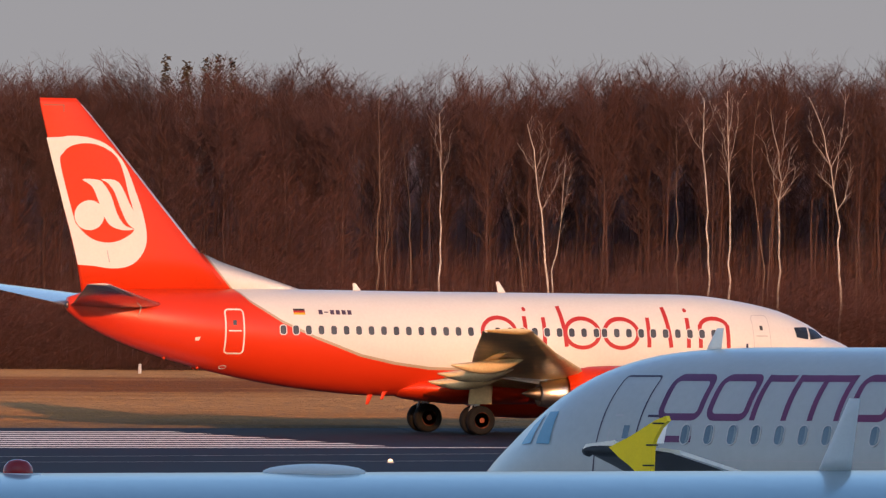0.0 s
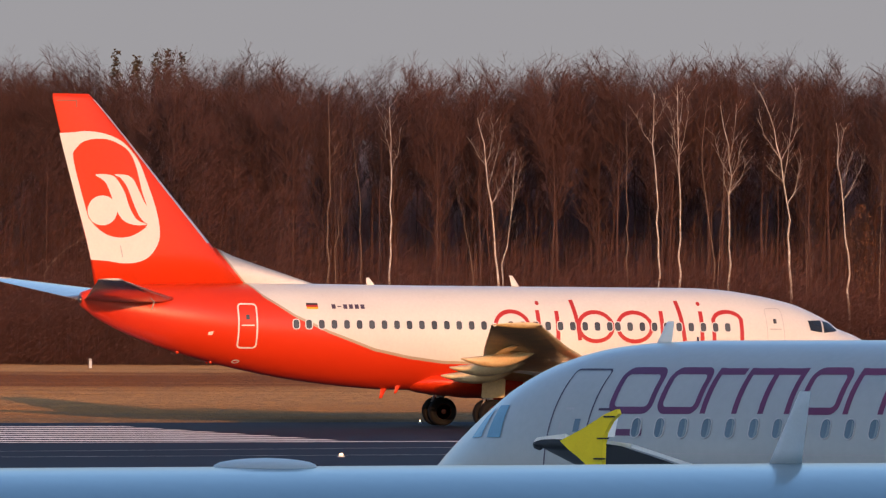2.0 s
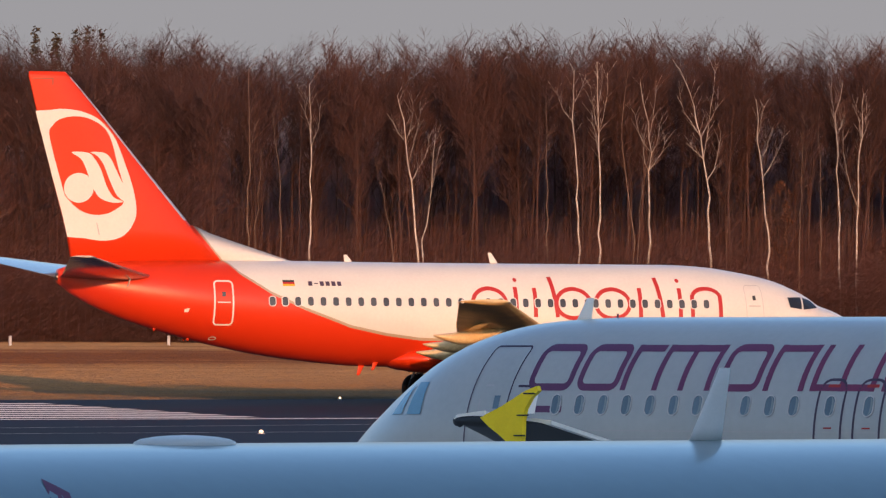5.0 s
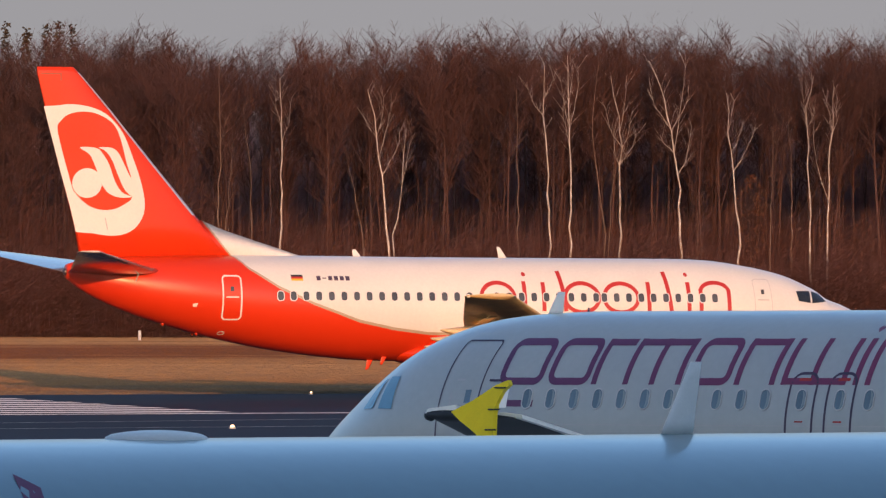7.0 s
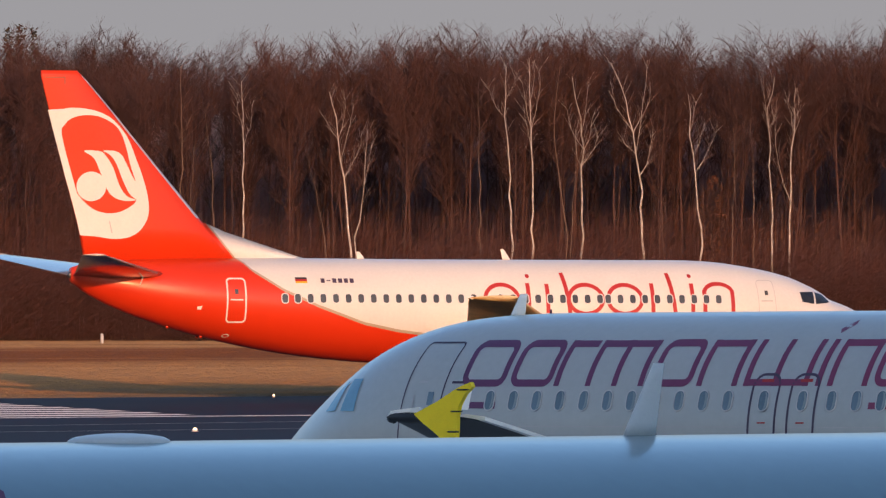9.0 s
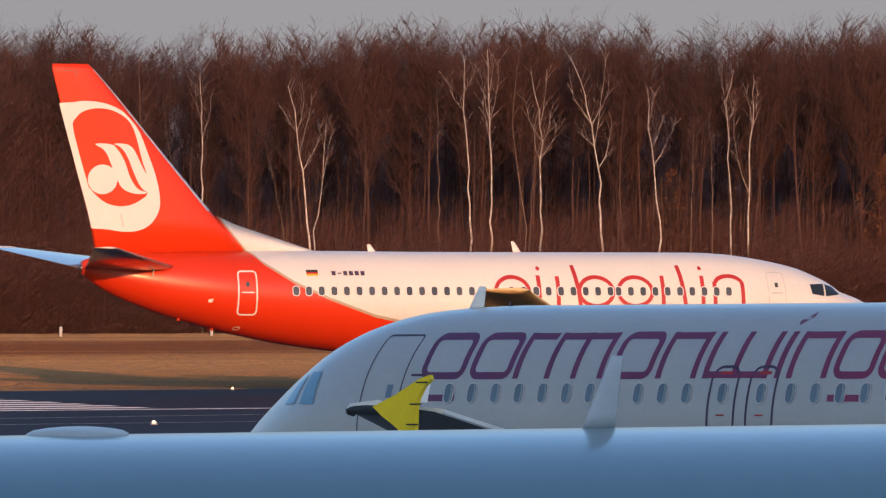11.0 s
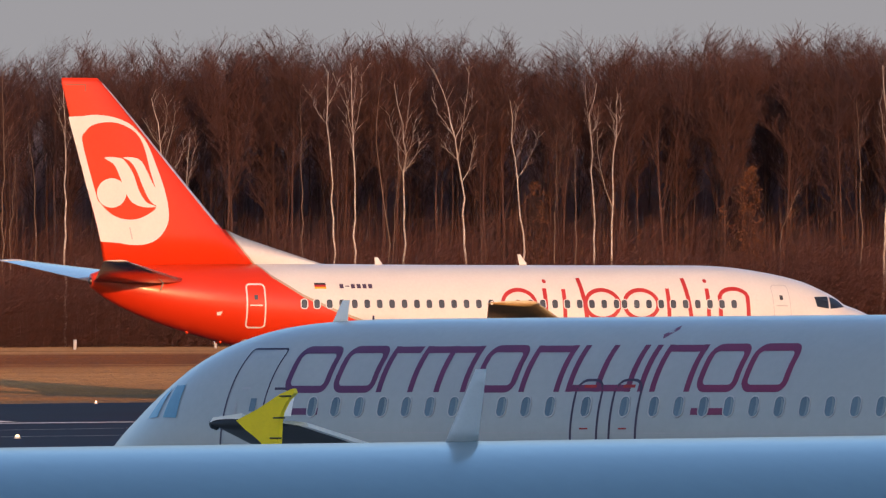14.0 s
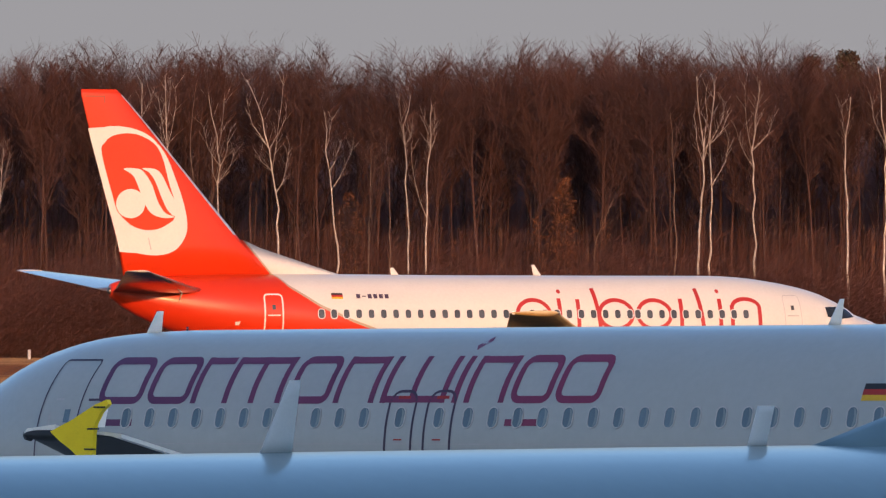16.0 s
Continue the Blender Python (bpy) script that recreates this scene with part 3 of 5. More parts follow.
                rings.append([(-s, side * y + w * math.cos(a * math.tau / 14), z - d * 0.3 + d / 2 * math.sin(a * math.tau / 14)) for a in range(14)])
            part("flap_track_fairing", fix(loft(rings)), LIT_FLAP, wing, "canoe-shaped fairing, golden light in its colour")
        part("wing_light", fix(lathe([(0, 0.03), (0.05, 0.08), (0.12, 0.06), (0.16, 0.01)], 10)), CREAM, wing).matrix_basis = pose(-21.72, side * 17.0, 4.07)
        # engine
        eng = part("engine", fix(lathe([(-9.0, 0.78), (-8.9, 0.92), (-9.0, 0.98), (-9.5, 1.06), (-10.4, 1.1), (-11.6, 1.05), (-12.6, 0.92), (-12.65, 0.8), (-11.5, 0.75), (-10.0, 0.76)], 36)), RED, ob, "red engine nacelle")
        eng.matrix_basis = pose(-1.2, side * 4.83, 1.62)
        part("exhaust", fix(lathe([(-12.3, 0.66), (-12.65, 0.62), (-13.6, 0.48), (-13.65, 0.40), (-12.4, 0.38)], 30)), METAL, eng, "bare metal exhaust nozzle")
        part("plug", fix(lathe([(-12.9, 0.36), (-13.7, 0.25), (-14.3, 0.03)], 24)), DARK_METAL, eng)
        part("fan", fix(lathe([(-9.3, 0.76), (-9.35, 0.3), (-9.1, 0.2), (-8.8, 0.02)], 30)), DARK_METAL, eng)
        bm = fix(loft([[(-11.0, side * 4.83 + w, 2.55), (-14.6, side * 4.83 + w * 0.6, 1.95), (-16.4, side * 4.83 + w * 0.3, 2.2), (-14.0, side * 4.83 + w, 2.7)] for w in (-0.16, 0.16)]))
        part("pylon", bm, WHITE, ob)
        # main gear
        gear = part("main_gear", rod((-16.56, side * 2.86, 2.2), (-16.56, side * 2.86, 0.58), 0.13, 0.10, 14), STRUT, ob, "grey main landing gear leg")
        part("axle", rod((-16.56, side * 2.86 - 0.5, 0.565), (-16.56, side * 2.86 + 0.5, 0.565), 0.08), STRUT, gear)
        part("brace", rod((-16.5, side * 2.8, 1.1), (-16.3, side * 1.2, 2.0), 0.07), STRUT, gear)
        part("torque_link", rod((-16.72, side * 2.86, 1.3), (-16.86, side * 2.86, 0.9), 0.05, 0.04), STRUT, gear)
        bm = box(bmesh.new(), (-16.5, side * 3.05, 1.55), (0.95, 0.06, 0.75), pose(0, 0, 0, side * -8, 0, 0))
        bmesh.ops.bevel(bm, geom=bm.edges[:], offset=0.02, segments=1, affect="EDGES")
        part("gear_door", bm, LIT_FLAP, ob, "pale landing gear door", smooth=False)
    # belly fairing
    bm = fix(loft([[(-x, w * math.sin(k * math.tau / 20), z + h * math.cos(k * math.tau / 20)) for k in range(20)] for x, w, z, h in
                   ((9.8, 0.8, 1.75, 0.1), (10.8, 1.9, 1.75, 0.5), (12.5, 2.05, 1.75, 0.6), (16.5, 2.0, 1.72, 0.6), (18.4, 1.5, 1.75, 0.45), (19.4, 0.5, 1.7, 0.12))]))
    part("belly_fairing", bm, RED, ob, "red belly fairing")
    # nose gear
    leg = part("nose_gear", rod((-4.1, 0, 1.8), (-4.1, 0, 0.42), 0.09, 0.07), STRUT, ob, "grey nose landing gear leg")
    part("axle", rod((-4.1, -0.3, 0.41), (-4.1, 0.3, 0.41), 0.05), STRUT, leg)
    wheels = []
    for side in side_pairs:
        wheels.append((wheel(ob, "wheel", pose(-4.1, side * 0.2, 0.41), 0.34, 0.2, STRUT), 0.34))
        for k in (-0.36, 0.36):
            wheels.append((wheel(ob, "wheel", pose(-16.56, side * 2.86 + k, 0.565), 0.555, 0.40, HUB), 0.555))
    # cabin windows
    pane, rim = window_meshes(0.23, 0.34, 0.09, 0.035, PANE, RIM)
    rear, front = [24.08 - 0.508 * k for k in range(16)], [10.95 - 0.508 * k for k in range(10)]
    mid = [15.35 - 0.508 * k for k in range(9)]
    for side in side_pairs:
        for x in rear + mid + front:
            m = AIR.mount(x, 3.94, side, 0.003)
            w = shared("window", pane, ob, m)
            shared("window_frame", rim, w, Matrix())
        # doors
        for x0, x1, z0, z1, wd, material, label in ((25.62, 26.34, 3.02, 4.69, 0.062, WHITE, "rear cabin door outlined in white"), (3.95, 4.68, 2.95, 4.68, 0.02, FAINT, "front cabin door with faint outline")):
            r = 0.14
            line = [(x0 + (x1 - x0) / 2 + a, (z0 + z1) / 2 + b) for a, b in rounded(x1 - x0, z1 - z0, r)]
            d = part("cabin_door", AIR.ribbon(line, wd, side, closed=True), material, ob, label)
            xm = (x0 + x1) / 2
            part("door_handle", AIR.ribbon([(xm - 0.25, 3.88), (xm + 0.25, 3.88)], 0.05, side, 0.012), STRUT if material is FAINT else WHITE, d)
            part("door_window", AIR.patch([(xm - 0.07, 4.1), (xm + 0.07, 4.1), (xm + 0.07, 4.28), (xm - 0.07, 4.28)], side, 0.012, 2, 2), PANE, d)
        # cockpit windows
        for q in (((2.80, 4.22), (2.76, 3.84), (2.22, 3.76), (2.13, 4.23)), ((2.05, 4.22), (2.14, 3.75), (1.42, 3.82), (1.68, 4.11))):
            part("cockpit_window", AIR.patch(q, side, 0.012, 4, 4), SLATE, ob, "dark cockpit window")
        # flag and registration
        for k, material in enumerate((BLACK, LOGO_RED, GOLD)):
            z = 4.745 - 0.075 * k
            part("flag_band", AIR.patch([(23.13, z), (23.60, z), (23.60, z - 0.075), (23.13, z - 0.075)], side, 0.007, 2, 2), material, ob)
        for k in range(6):
            x = 22.5 - 0.235 * k
            z = 4.62
            part("marking_bar", AIR.ribbon([(x - 0.08, z), (x + 0.08, z)], 0.17 if k != 1 else 0.04, side, 0.007, across=2), LINE, ob)
        # plain red shapes of the airline's mark
        def ring(x, z, rx, rz):
            return [(x + rx * math.cos(a * math.tau / 40), z + rz * math.sin(a * math.tau / 40)) for a in range(40)]
        for x, rx in ((15.30, 0.68), (11.86, 0.70), (10.25, 0.70)):
            part("mark_ring", AIR.ribbon(ring(x, 3.93, rx, 0.56), 0.155, side, closed=True), LOGO_RED, ob, "plain red painted ring")
        for x, z0, z1 in ((14.2, 3.4, 4.55), (13.42, 3.4, 4.52), (12.62, 3.4, 4.95), (9.1, 3.4, 4.55), (8.28, 3.4, 4.95), (7.45, 3.4, 4.55), (6.95, 3.4, 4.3), (5.78, 3.4, 4.3)):
            lean = 0.10 if z1 > 4.9 else 0.0
            part("mark_bar", AIR.ribbon([(x - lean, z0), (x + lean, z1)], 0.165, side), LOGO_RED, ob, "plain red painted bar")
        for x, z in ((14.14, 4.82), (7.46, 4.84)):
            part("mark_dot", AIR.ribbon(ring(x, z, 0.04, 0.04), 0.08, side, closed=True), LOGO_RED, ob, "plain red painted dot")
        for x, r in ((6.36, 0.58),):
            arc = [(x + r * math.cos(a * math.pi / 14), 4.2 + 0.34 * math.sin(a * math.pi / 14)) for a in range(1, 14)]
            part("mark_arc", AIR.ribbon(arc, 0.155, side), LOGO_RED, ob, "plain red painted arc")
        part("drain_port", AIR.ribbon([(26.2 + 0.12 * math.cos(a * math.tau / 16), 2.49 + 0.06 * math.sin(a * math.tau / 16)) for a in range(16)], 0.035, side, closed=True), WHITE, ob, "white outlined drain port")
        part("outflow_vent", AIR.patch([(27.3, 3.65), (27.5, 3.62), (27.5, 3.5), (27.35, 3.5)], side, 0.02, 2, 2), WHITE, ob)
    for x, z, h, sw in ((20.45, 5.44, 0.30, 0.14), (14.5, 5.43, 0.44, 0.18)):
        part("blade_aerial", blade(0.34, 0.13, h, sw * 1.7, 0.05), WHITE, ob, "white blade aerial").matrix_basis = pose(-x, 0, z)
    part("drain_mast", blade(0.25, 0.12, 0.4, 0.2, 0.04), RED, ob, "red drain mast").matrix_basis = pose(-20.0, -0.35, 1.5, 180, 0, 0)
    for x, side in ((28.35, -1), (27.0, -1), (27.0, 1)):
        top, bot, w = smoothstep(AIR.rows, x)
        part("drain_fitting", fix(lathe([(-0.09, 0.02), (-0.05, 0.06), (0.03, 0.07)], 10, "z")), RED, ob, "small red drain fitting").matrix_basis = pose(-x, side * 0.25, bot + 0.03)
    part("second_drain_mast", blade(0.22, 0.10, 0.32, 0.2, 0.04), RED, ob, "red drain mast").matrix_basis = pose(-19.55, -0.75, 1.62, 180, 0, 0)
    part("tail_light", fix(lathe([(0, 0.14), (-0.1, 0.12), (-0.16, 0.03)], 12)), DARK_METAL, ob).matrix_basis = pose(-32.12, 0, 4.8)
    return ob, wheels


plane, plane_wheels = airliner()

# ---- the parked airliners ----
BUS = Hull([(0.27, 3.20, 3.08, 0.05), (0.52, 3.62, 2.72, 0.48), (0.97, 3.98, 2.40, 0.86), (1.57, 4.38, 2.14, 1.20), (2.27, 4.84, 1.98, 1.47), (3.05, 5.28, 1.86, 1.70),
            (3.85, 5.57, 1.79, 1.84), (4.8, 5.76, 1.75, 1.93), (5.8, 5.84, 1.73, 1.965), (7.0, 5.87, 1.73, 1.975), (20.5, 5.87, 1.73, 1.975), (23, 5.87, 1.99, 1.95),
            (26, 5.86, 2.69, 1.75), (29, 5.79, 3.54, 1.30), (32, 5.59, 4.44, 0.75), (33.5, 5.34, 4.79, 0.35), (33.84, 5.19, 4.94, 0.15)])


def parked_airliner(m, label, drop, tall, bump, probe, paint):
    """A narrow-body airliner; tall, bump, probe: stations of the fittings on its crown."""
    ob = thing("parked_airliner", label, "airplane", m, "parked airliners")
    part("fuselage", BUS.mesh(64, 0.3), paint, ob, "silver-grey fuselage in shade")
    pane, rim = window_meshes(0.19, 0.33, 0.09, 0.02, SKY_PANE, BODY_RIM)
    # pale crescent that paints a highlight into each window's recess
    bm = bmesh.new()
    edge = [(math.cos(radians(a)), math.sin(radians(a))) for a in range(-84, 85, 14)]
    for p, q in zip(edge, edge[1:]):
        bm.faces.new([bm.verts.new((x, y, 0.007)) for x, y in ((0.088 * p[0], 0.158 * p[1]), (0.088 * q[0], 0.158 * q[1]), (0.088 * q[0] - 0.052 * q[0], 0.158 * q[1]), (0.088 * p[0] - 0.052 * p[0], 0.158 * p[1]))])
    crescent = bpy.data.meshes.new("window_shade")
    fix(bm).to_mesh(crescent)
    bm.free()
    crescent.materials.append(RECESS_LIGHT)
    seats = [6.28 + 0.533 * k for k in range(12)] + [14.40 + 0.533 * k for k in range(26)]
    for side in (1, -1):
        plug = BUS.patch([(6.13, 4.57), (6.36, 4.57), (6.36, 4.25), (6.13, 4.25)], side, 0.012, 3, 4)
        part("window_plug", plug, CREAM, ob, "white blanked cabin window")
        for x in [12.93, 13.77] + seats[1:]:
            w = shared("window", pane, ob, BUS.mount(x, 4.41, side, 0.004))
            shared("window_frame", rim, w, Matrix())
            shared("window_shade", crescent, w, Matrix())
        # doors
        line = [(5.20 + a + 0.05 * b, 4.36 + b) for a, b in rounded(0.92, 2.04, 0.07)]
        d = part("cabin_door", BUS.ribbon(line, 0.03, side, closed=True), LINE, ob, "front cabin door with dark outline")
        part("door_window", BUS.patch([(5.34, 4.55), (5.48, 4.55), (5.48, 4.33), (5.34, 4.33)], side, 0.012, 2, 3), SKY_PANE, d)
        part("door_handle", BUS.ribbon([(5.0, 4.5), (5.0, 4.25)], 0.04, side, 0.012), FAINT, d)
        part("door_label", BUS.ribbon([(5.05, 4.72), (5.25, 4.72)], 0.035, side, 0.012), FAINT, d)
        part("sill_bar", BUS.ribbon([(4.86, 4.15), (5.5, 4.15)], 0.02, side, 0.012), FAINT, d)
        part("marking_bar", BUS.ribbon([(5.84, 4.71), (6.12, 4.71)], 0.04, side, 0.012), LINE, ob)
        part("skin_seam", BUS.ribbon([(5.9, 3.98), (22.0, 3.98)], 0.018, side, 0.004), FAINT, ob, "faint lap seam along the body")
        for x in (12.93, 13.77):
            line = [(x + a, 4.27 + b) for a, b in rounded(0.57, 1.14, 0.2)]
            e = part("emergency_exit", BUS.ribbon(line, 0.045, side, closed=True), LINE, ob, "overwing exit with dark outline")
            part("exit_mark", BUS.ribbon([(x - 0.13, 4.74), (x + 0.13, 4.74)], 0.05, side, 0.008), LOGO_RED, e)
            part("exit_mark", BUS.ribbon([(x - 0.09, 4.05), (x + 0.09, 4.05)], 0.025, side, 0.008), LOGO_RED, e)
        # cockpit windows
        for q in (((3.40, 4.77), (3.47, 4.22), (3.04, 4.22), (3.06, 4.76)), ((2.93, 4.74), (2.85, 4.22), (2.48, 4.20), (2.68, 4.55))):
            part("cockpit_window", BUS.patch(q, side, 0.012, 5, 5), PANE_BLUE, ob, "blue-grey cockpit window")
        # plain purple shapes of the airline's mark
        top, foot = 5.41, 4.65
        def frame_line(x0, x1, z0, z1, r=0.14):
            return [((x0 + x1) / 2 + a, (z0 + z1) / 2 + b) for a, b in rounded(x1 - x0, z1 - z0, r)]
        for x0, x1 in ((6.10, 7.0), (7.22, 8.06), (10.40, 11.20), (15.25, 16.0), (16.2, 17.06)):
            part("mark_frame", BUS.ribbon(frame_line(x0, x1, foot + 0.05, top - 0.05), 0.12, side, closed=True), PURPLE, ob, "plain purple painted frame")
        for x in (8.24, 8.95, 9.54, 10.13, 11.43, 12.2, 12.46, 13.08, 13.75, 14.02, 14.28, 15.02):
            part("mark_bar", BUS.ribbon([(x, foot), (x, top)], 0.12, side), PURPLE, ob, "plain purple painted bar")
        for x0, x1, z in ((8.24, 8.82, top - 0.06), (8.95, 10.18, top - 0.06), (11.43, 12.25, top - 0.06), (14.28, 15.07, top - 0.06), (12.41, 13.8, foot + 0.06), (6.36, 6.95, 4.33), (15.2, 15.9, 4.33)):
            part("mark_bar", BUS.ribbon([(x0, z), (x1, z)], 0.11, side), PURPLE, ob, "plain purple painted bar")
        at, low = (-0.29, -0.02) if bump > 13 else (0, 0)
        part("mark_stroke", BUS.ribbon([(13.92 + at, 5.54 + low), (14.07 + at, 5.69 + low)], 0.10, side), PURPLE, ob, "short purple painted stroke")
        for k, material in enumerate((BLACK, LOGO_RED, GOLD)):
            z = 4.94 - 0.09 * k
            part("flag_band", BUS.patch([(22.5, z), (23.1, z), (23.1, z - 0.09), (22.5, z - 0.09)], side, 0.007, 2, 2), material, ob)
        # wing with its yellow tip fence
        rows = [(1.2, 10.0, 7.2, 2.25, 0.14), (1.98, 10.6, 6.1, 2.32, 0.14), (6.4, 13.0, 3.9, 2.85, 0.12), (11.5, 15.7, 2.8, 3.55, 0.11), (16.6, 18.5, 1.65, 4.36, 0.10), (16.95, 18.7, 1.4, 4.40, 0.09)]
        wing = part("wing", wing_mesh(rows, side), SHADED_WING, ob, "grey swept wing painted dark as in shade")
        rings = []
        for y in (16.93, 17.01):
            rings.append([(-x, side * y, z) for x, z in ((19.28, 4.44), (19.72, 4.61), (20.20, 4.84), (20.43, 4.91), (20.46, 4.84), (20.31, 4.73), (20.19, 4.56), (20.15, 4.40), (20.13, 4.08), (20.06, 3.90), (19.88, 3.94), (19.78, 4.11), (19.66, 4.19), (19.47, 4.30))])
        part("wingtip_fence", fix(loft(rings)), YELLOW, wing, "yellow wingtip fence", smooth=False)
        # trailing edge panels, white to show the sky's light on the upper wing
        for y0, y1 in ((12.6, 16.5), (7.0, 12.4), (2.4, 6.8)):
            rings = []
            for y in (y0, y1):
                le, c, z, th = smoothstep(rows, y)
                rings.append([(-(le + c * 0.70), side * y, z + 0.07), (-(le + c * 0.86), side * y, z + 0.085), (-(le + c + 0.12), side * y, z + 0.05), (-(le + c + 0.12), side * y, z - 0.01), (-(le + c * 0.70), side * y, z + 0.02)])
            part("trailing_edge_flap", fix(loft(rings)), CREAM, wing, "trailing edge panel whitened as if sky-lit", smooth=False)
        rings = []
        for y in (15.9, 16.5, 16.9):
            le, c, z, th = smoothstep(rows, y)
            rings.append([(-(le - 0.03), side * y, z + 0.02), (-(le + 0.04), side * y, z + 0.09), (-(le + 0.62), side * y, z + 0.15), (-(le + 0.62), side * y, z + 0.06)])
        part("slat", fix(loft(rings)), CREAM, wing, "white leading edge slat", smooth=False)
        for x, z in ((20.28, 4.80), (20.15, 4.48), (20.08, 4.18)):
            part("static_wick", rod((-x + 0.1, side * 17.02, z), (-x - 0.12, side * 17.02, z), 0.012), BLACK, wing)
        part("wing_light", fix(lathe([(0, 0.09), (0.08, 0.07), (0.12, 0.02)], 12)), PANE, wing).matrix_basis = pose(-18.68, side * 16.8, 4.38)
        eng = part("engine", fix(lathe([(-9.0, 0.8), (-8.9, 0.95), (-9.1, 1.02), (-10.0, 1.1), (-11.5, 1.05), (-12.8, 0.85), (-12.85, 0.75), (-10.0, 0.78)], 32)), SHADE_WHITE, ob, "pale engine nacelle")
        eng.matrix_basis = pose(-0.6, side * 5.75, 1.75)
        part("exhaust", fix(lathe([(-12.5, 0.66), (-13.4, 0.5), (-13.45, 0.42), (-12.5, 0.4)], 26)), METAL, eng)
        part("pylon", fix(loft([[(-10.6, side * 5.75 + w, 2.7), (-14.2, side * 5.75 + w, 2.1), (-15.2, side * 5.75 + w, 2.6)] for w in (-0.15, 0.15)])), SHADE_WHITE, ob)
        part("stabilizer", wing_mesh([(0.4, 28.7, 3.6, 5.0, 0.09), (6.1, 31.9, 1.3, 5.65, 0.08), (6.22, 32.1, 1.0, 5.66, 0.05)], side), LIT_GREY, ob, "grey tailplane")
        leg = part("main_gear", rod((-17.3, side * 3.8, 2.3), (-17.3, side * 3.8, 0.6 - drop), 0.13, 0.1), STRUT, ob)
        part("axle", rod((-17.3, side * 3.8 - 0.5, 0.58 - drop), (-17.3, side * 3.8 + 0.5, 0.58 - drop), 0.08), STRUT, leg)
        for k in (-0.46, 0.46):
            wheel(ob, "wheel", pose(-17.3, side * 3.8 + k, 0.58 - drop), 0.58, 0.42, STRUT)
    part("fin", fin_mesh([(5.4, 26.3, 6.4, 0.09), (6.6, 27.6, 5.3, 0.09), (11.5, 31.2, 2.4, 0.09), (11.75, 31.5, 2.0, 0.06)]), SHADE_WHITE, ob, "pale tail fin")
    rings = []
    for k in range(15):
        x = 24.3 + 0.25 * k
        top = 5.875 + 0.0625 * k
        w = 0.06 + 0.42 * (k / 14) ** 0.6
        rings.append([(-x, -w * 1.25, 5.87 - 0.5 * w * w - 0.06), (-x, -w * 0.7, 5.86 + (top - 5.86) * 0.45), (-x, -w * 0.25, top - 0.02), (-x, 0, top), (-x, w * 0.25, top - 0.02), (-x, w * 0.7, 5.86 + (top - 5.86) * 0.45), (-x, w * 1.25, 5.87 - 0.5 * w * w - 0.06)])
    part("dorsal_fillet", fix(loft(rings)), paint, ob, "pale dorsal fillet of the fin")
    leg = part("nose_gear", rod((-5.1, 0, 2.0), (-5.1, 0, 0.42 - drop), 0.09, 0.07), STRUT, ob)
    part("axle", rod((-5.1, -0.35, 0.4 - drop), (-5.1, 0.35, 0.4 - drop), 0.05), STRUT, leg)
    for side in (-1, 1):
        wheel(ob, "wheel", pose(-5.1, side * 0.25, 0.4 - drop), 0.38, 0.22, STRUT)
    # aerials and lamps on the crown
    part("blade_aerial", blade(0.36, 0.16, 0.40, 0.26, 0.05), CREAM, ob, "cream blade aerial").matrix_basis = pose(-5.72, 0, 5.80)
    part("blade_aerial", blade(0.27, 0.09, 0.42, 0.25, 0.05), CREAM, ob, "cream blade aerial").matrix_basis = pose(-tall, 0, 5.86)
    part("blade_aerial", blade(0.17, 0.15, 0.25, 0.10, 0.05), CREAM, ob, "small cream blade aerial").matrix_basis = pose(-23.75, 0, 5.86)
    rings = [[(0.35 * r * math.cos(a * math.tau / 32), 0.17 * r * math.sin(a * math.tau / 32), z) for a in range(32)] for r, z in ((0.93, -0.05), (1.0, -0.012), (0.98, 0.006), (0.86, 0.022), (0.6, 0.034), (0.3, 0.041), (0.05, 0.043))]
    if bump > 13:
        part("aerial_fairing", fix(loft(rings)), CREAM, ob, "flat oval white aerial fairing").matrix_basis = pose(-bump, 0, 5.872)
    bc = part("beacon", fix(lathe([(-0.04, 0.075), (0.0, 0.08), (0.035, 0.075), (0.062, 0.052), (0.072, 0.02)], 20, "z")), BEACON, ob, "red beacon lamp on the crown")
    bc.matrix_basis = pose(-13.37, 0, 5.87 if bump > 13 else 5.80)
    part("beacon_foot", fix(lathe([(-0.06, 0.16), (-0.02, 0.16), (0.0, 0.12)], 20, "z")), CREAM, bc)
    part("probe", rod((0, 0, -0.02), (0, 0, 0.07), 0.018), LINE, ob).matrix_basis = pose(-probe, 0, 5.86)
    return ob


def nose_at(px, py, pz, station, turn, nose_down):
    """The pose of an airliner by the place of one of its stations."""
    f = Vector((math.cos(radians(turn)), math.sin(radians(turn)), 0))
    p = Vector((px, py, pz)) + f * station
    p.z -= station * math.tan(radians(nose_down))
    return pose(*p, 0, nose_down, turn)


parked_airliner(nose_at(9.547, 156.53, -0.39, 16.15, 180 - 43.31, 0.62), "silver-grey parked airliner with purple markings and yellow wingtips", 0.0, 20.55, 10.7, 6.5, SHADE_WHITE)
parked_airliner(nose_at(0.474, 53.75, -0.153, 18.4, 225.0, -0.48), "pale parked airliner with aerials along its crown", 0.0, 19.56, 15.50, 7.0, SKY_SILVER)


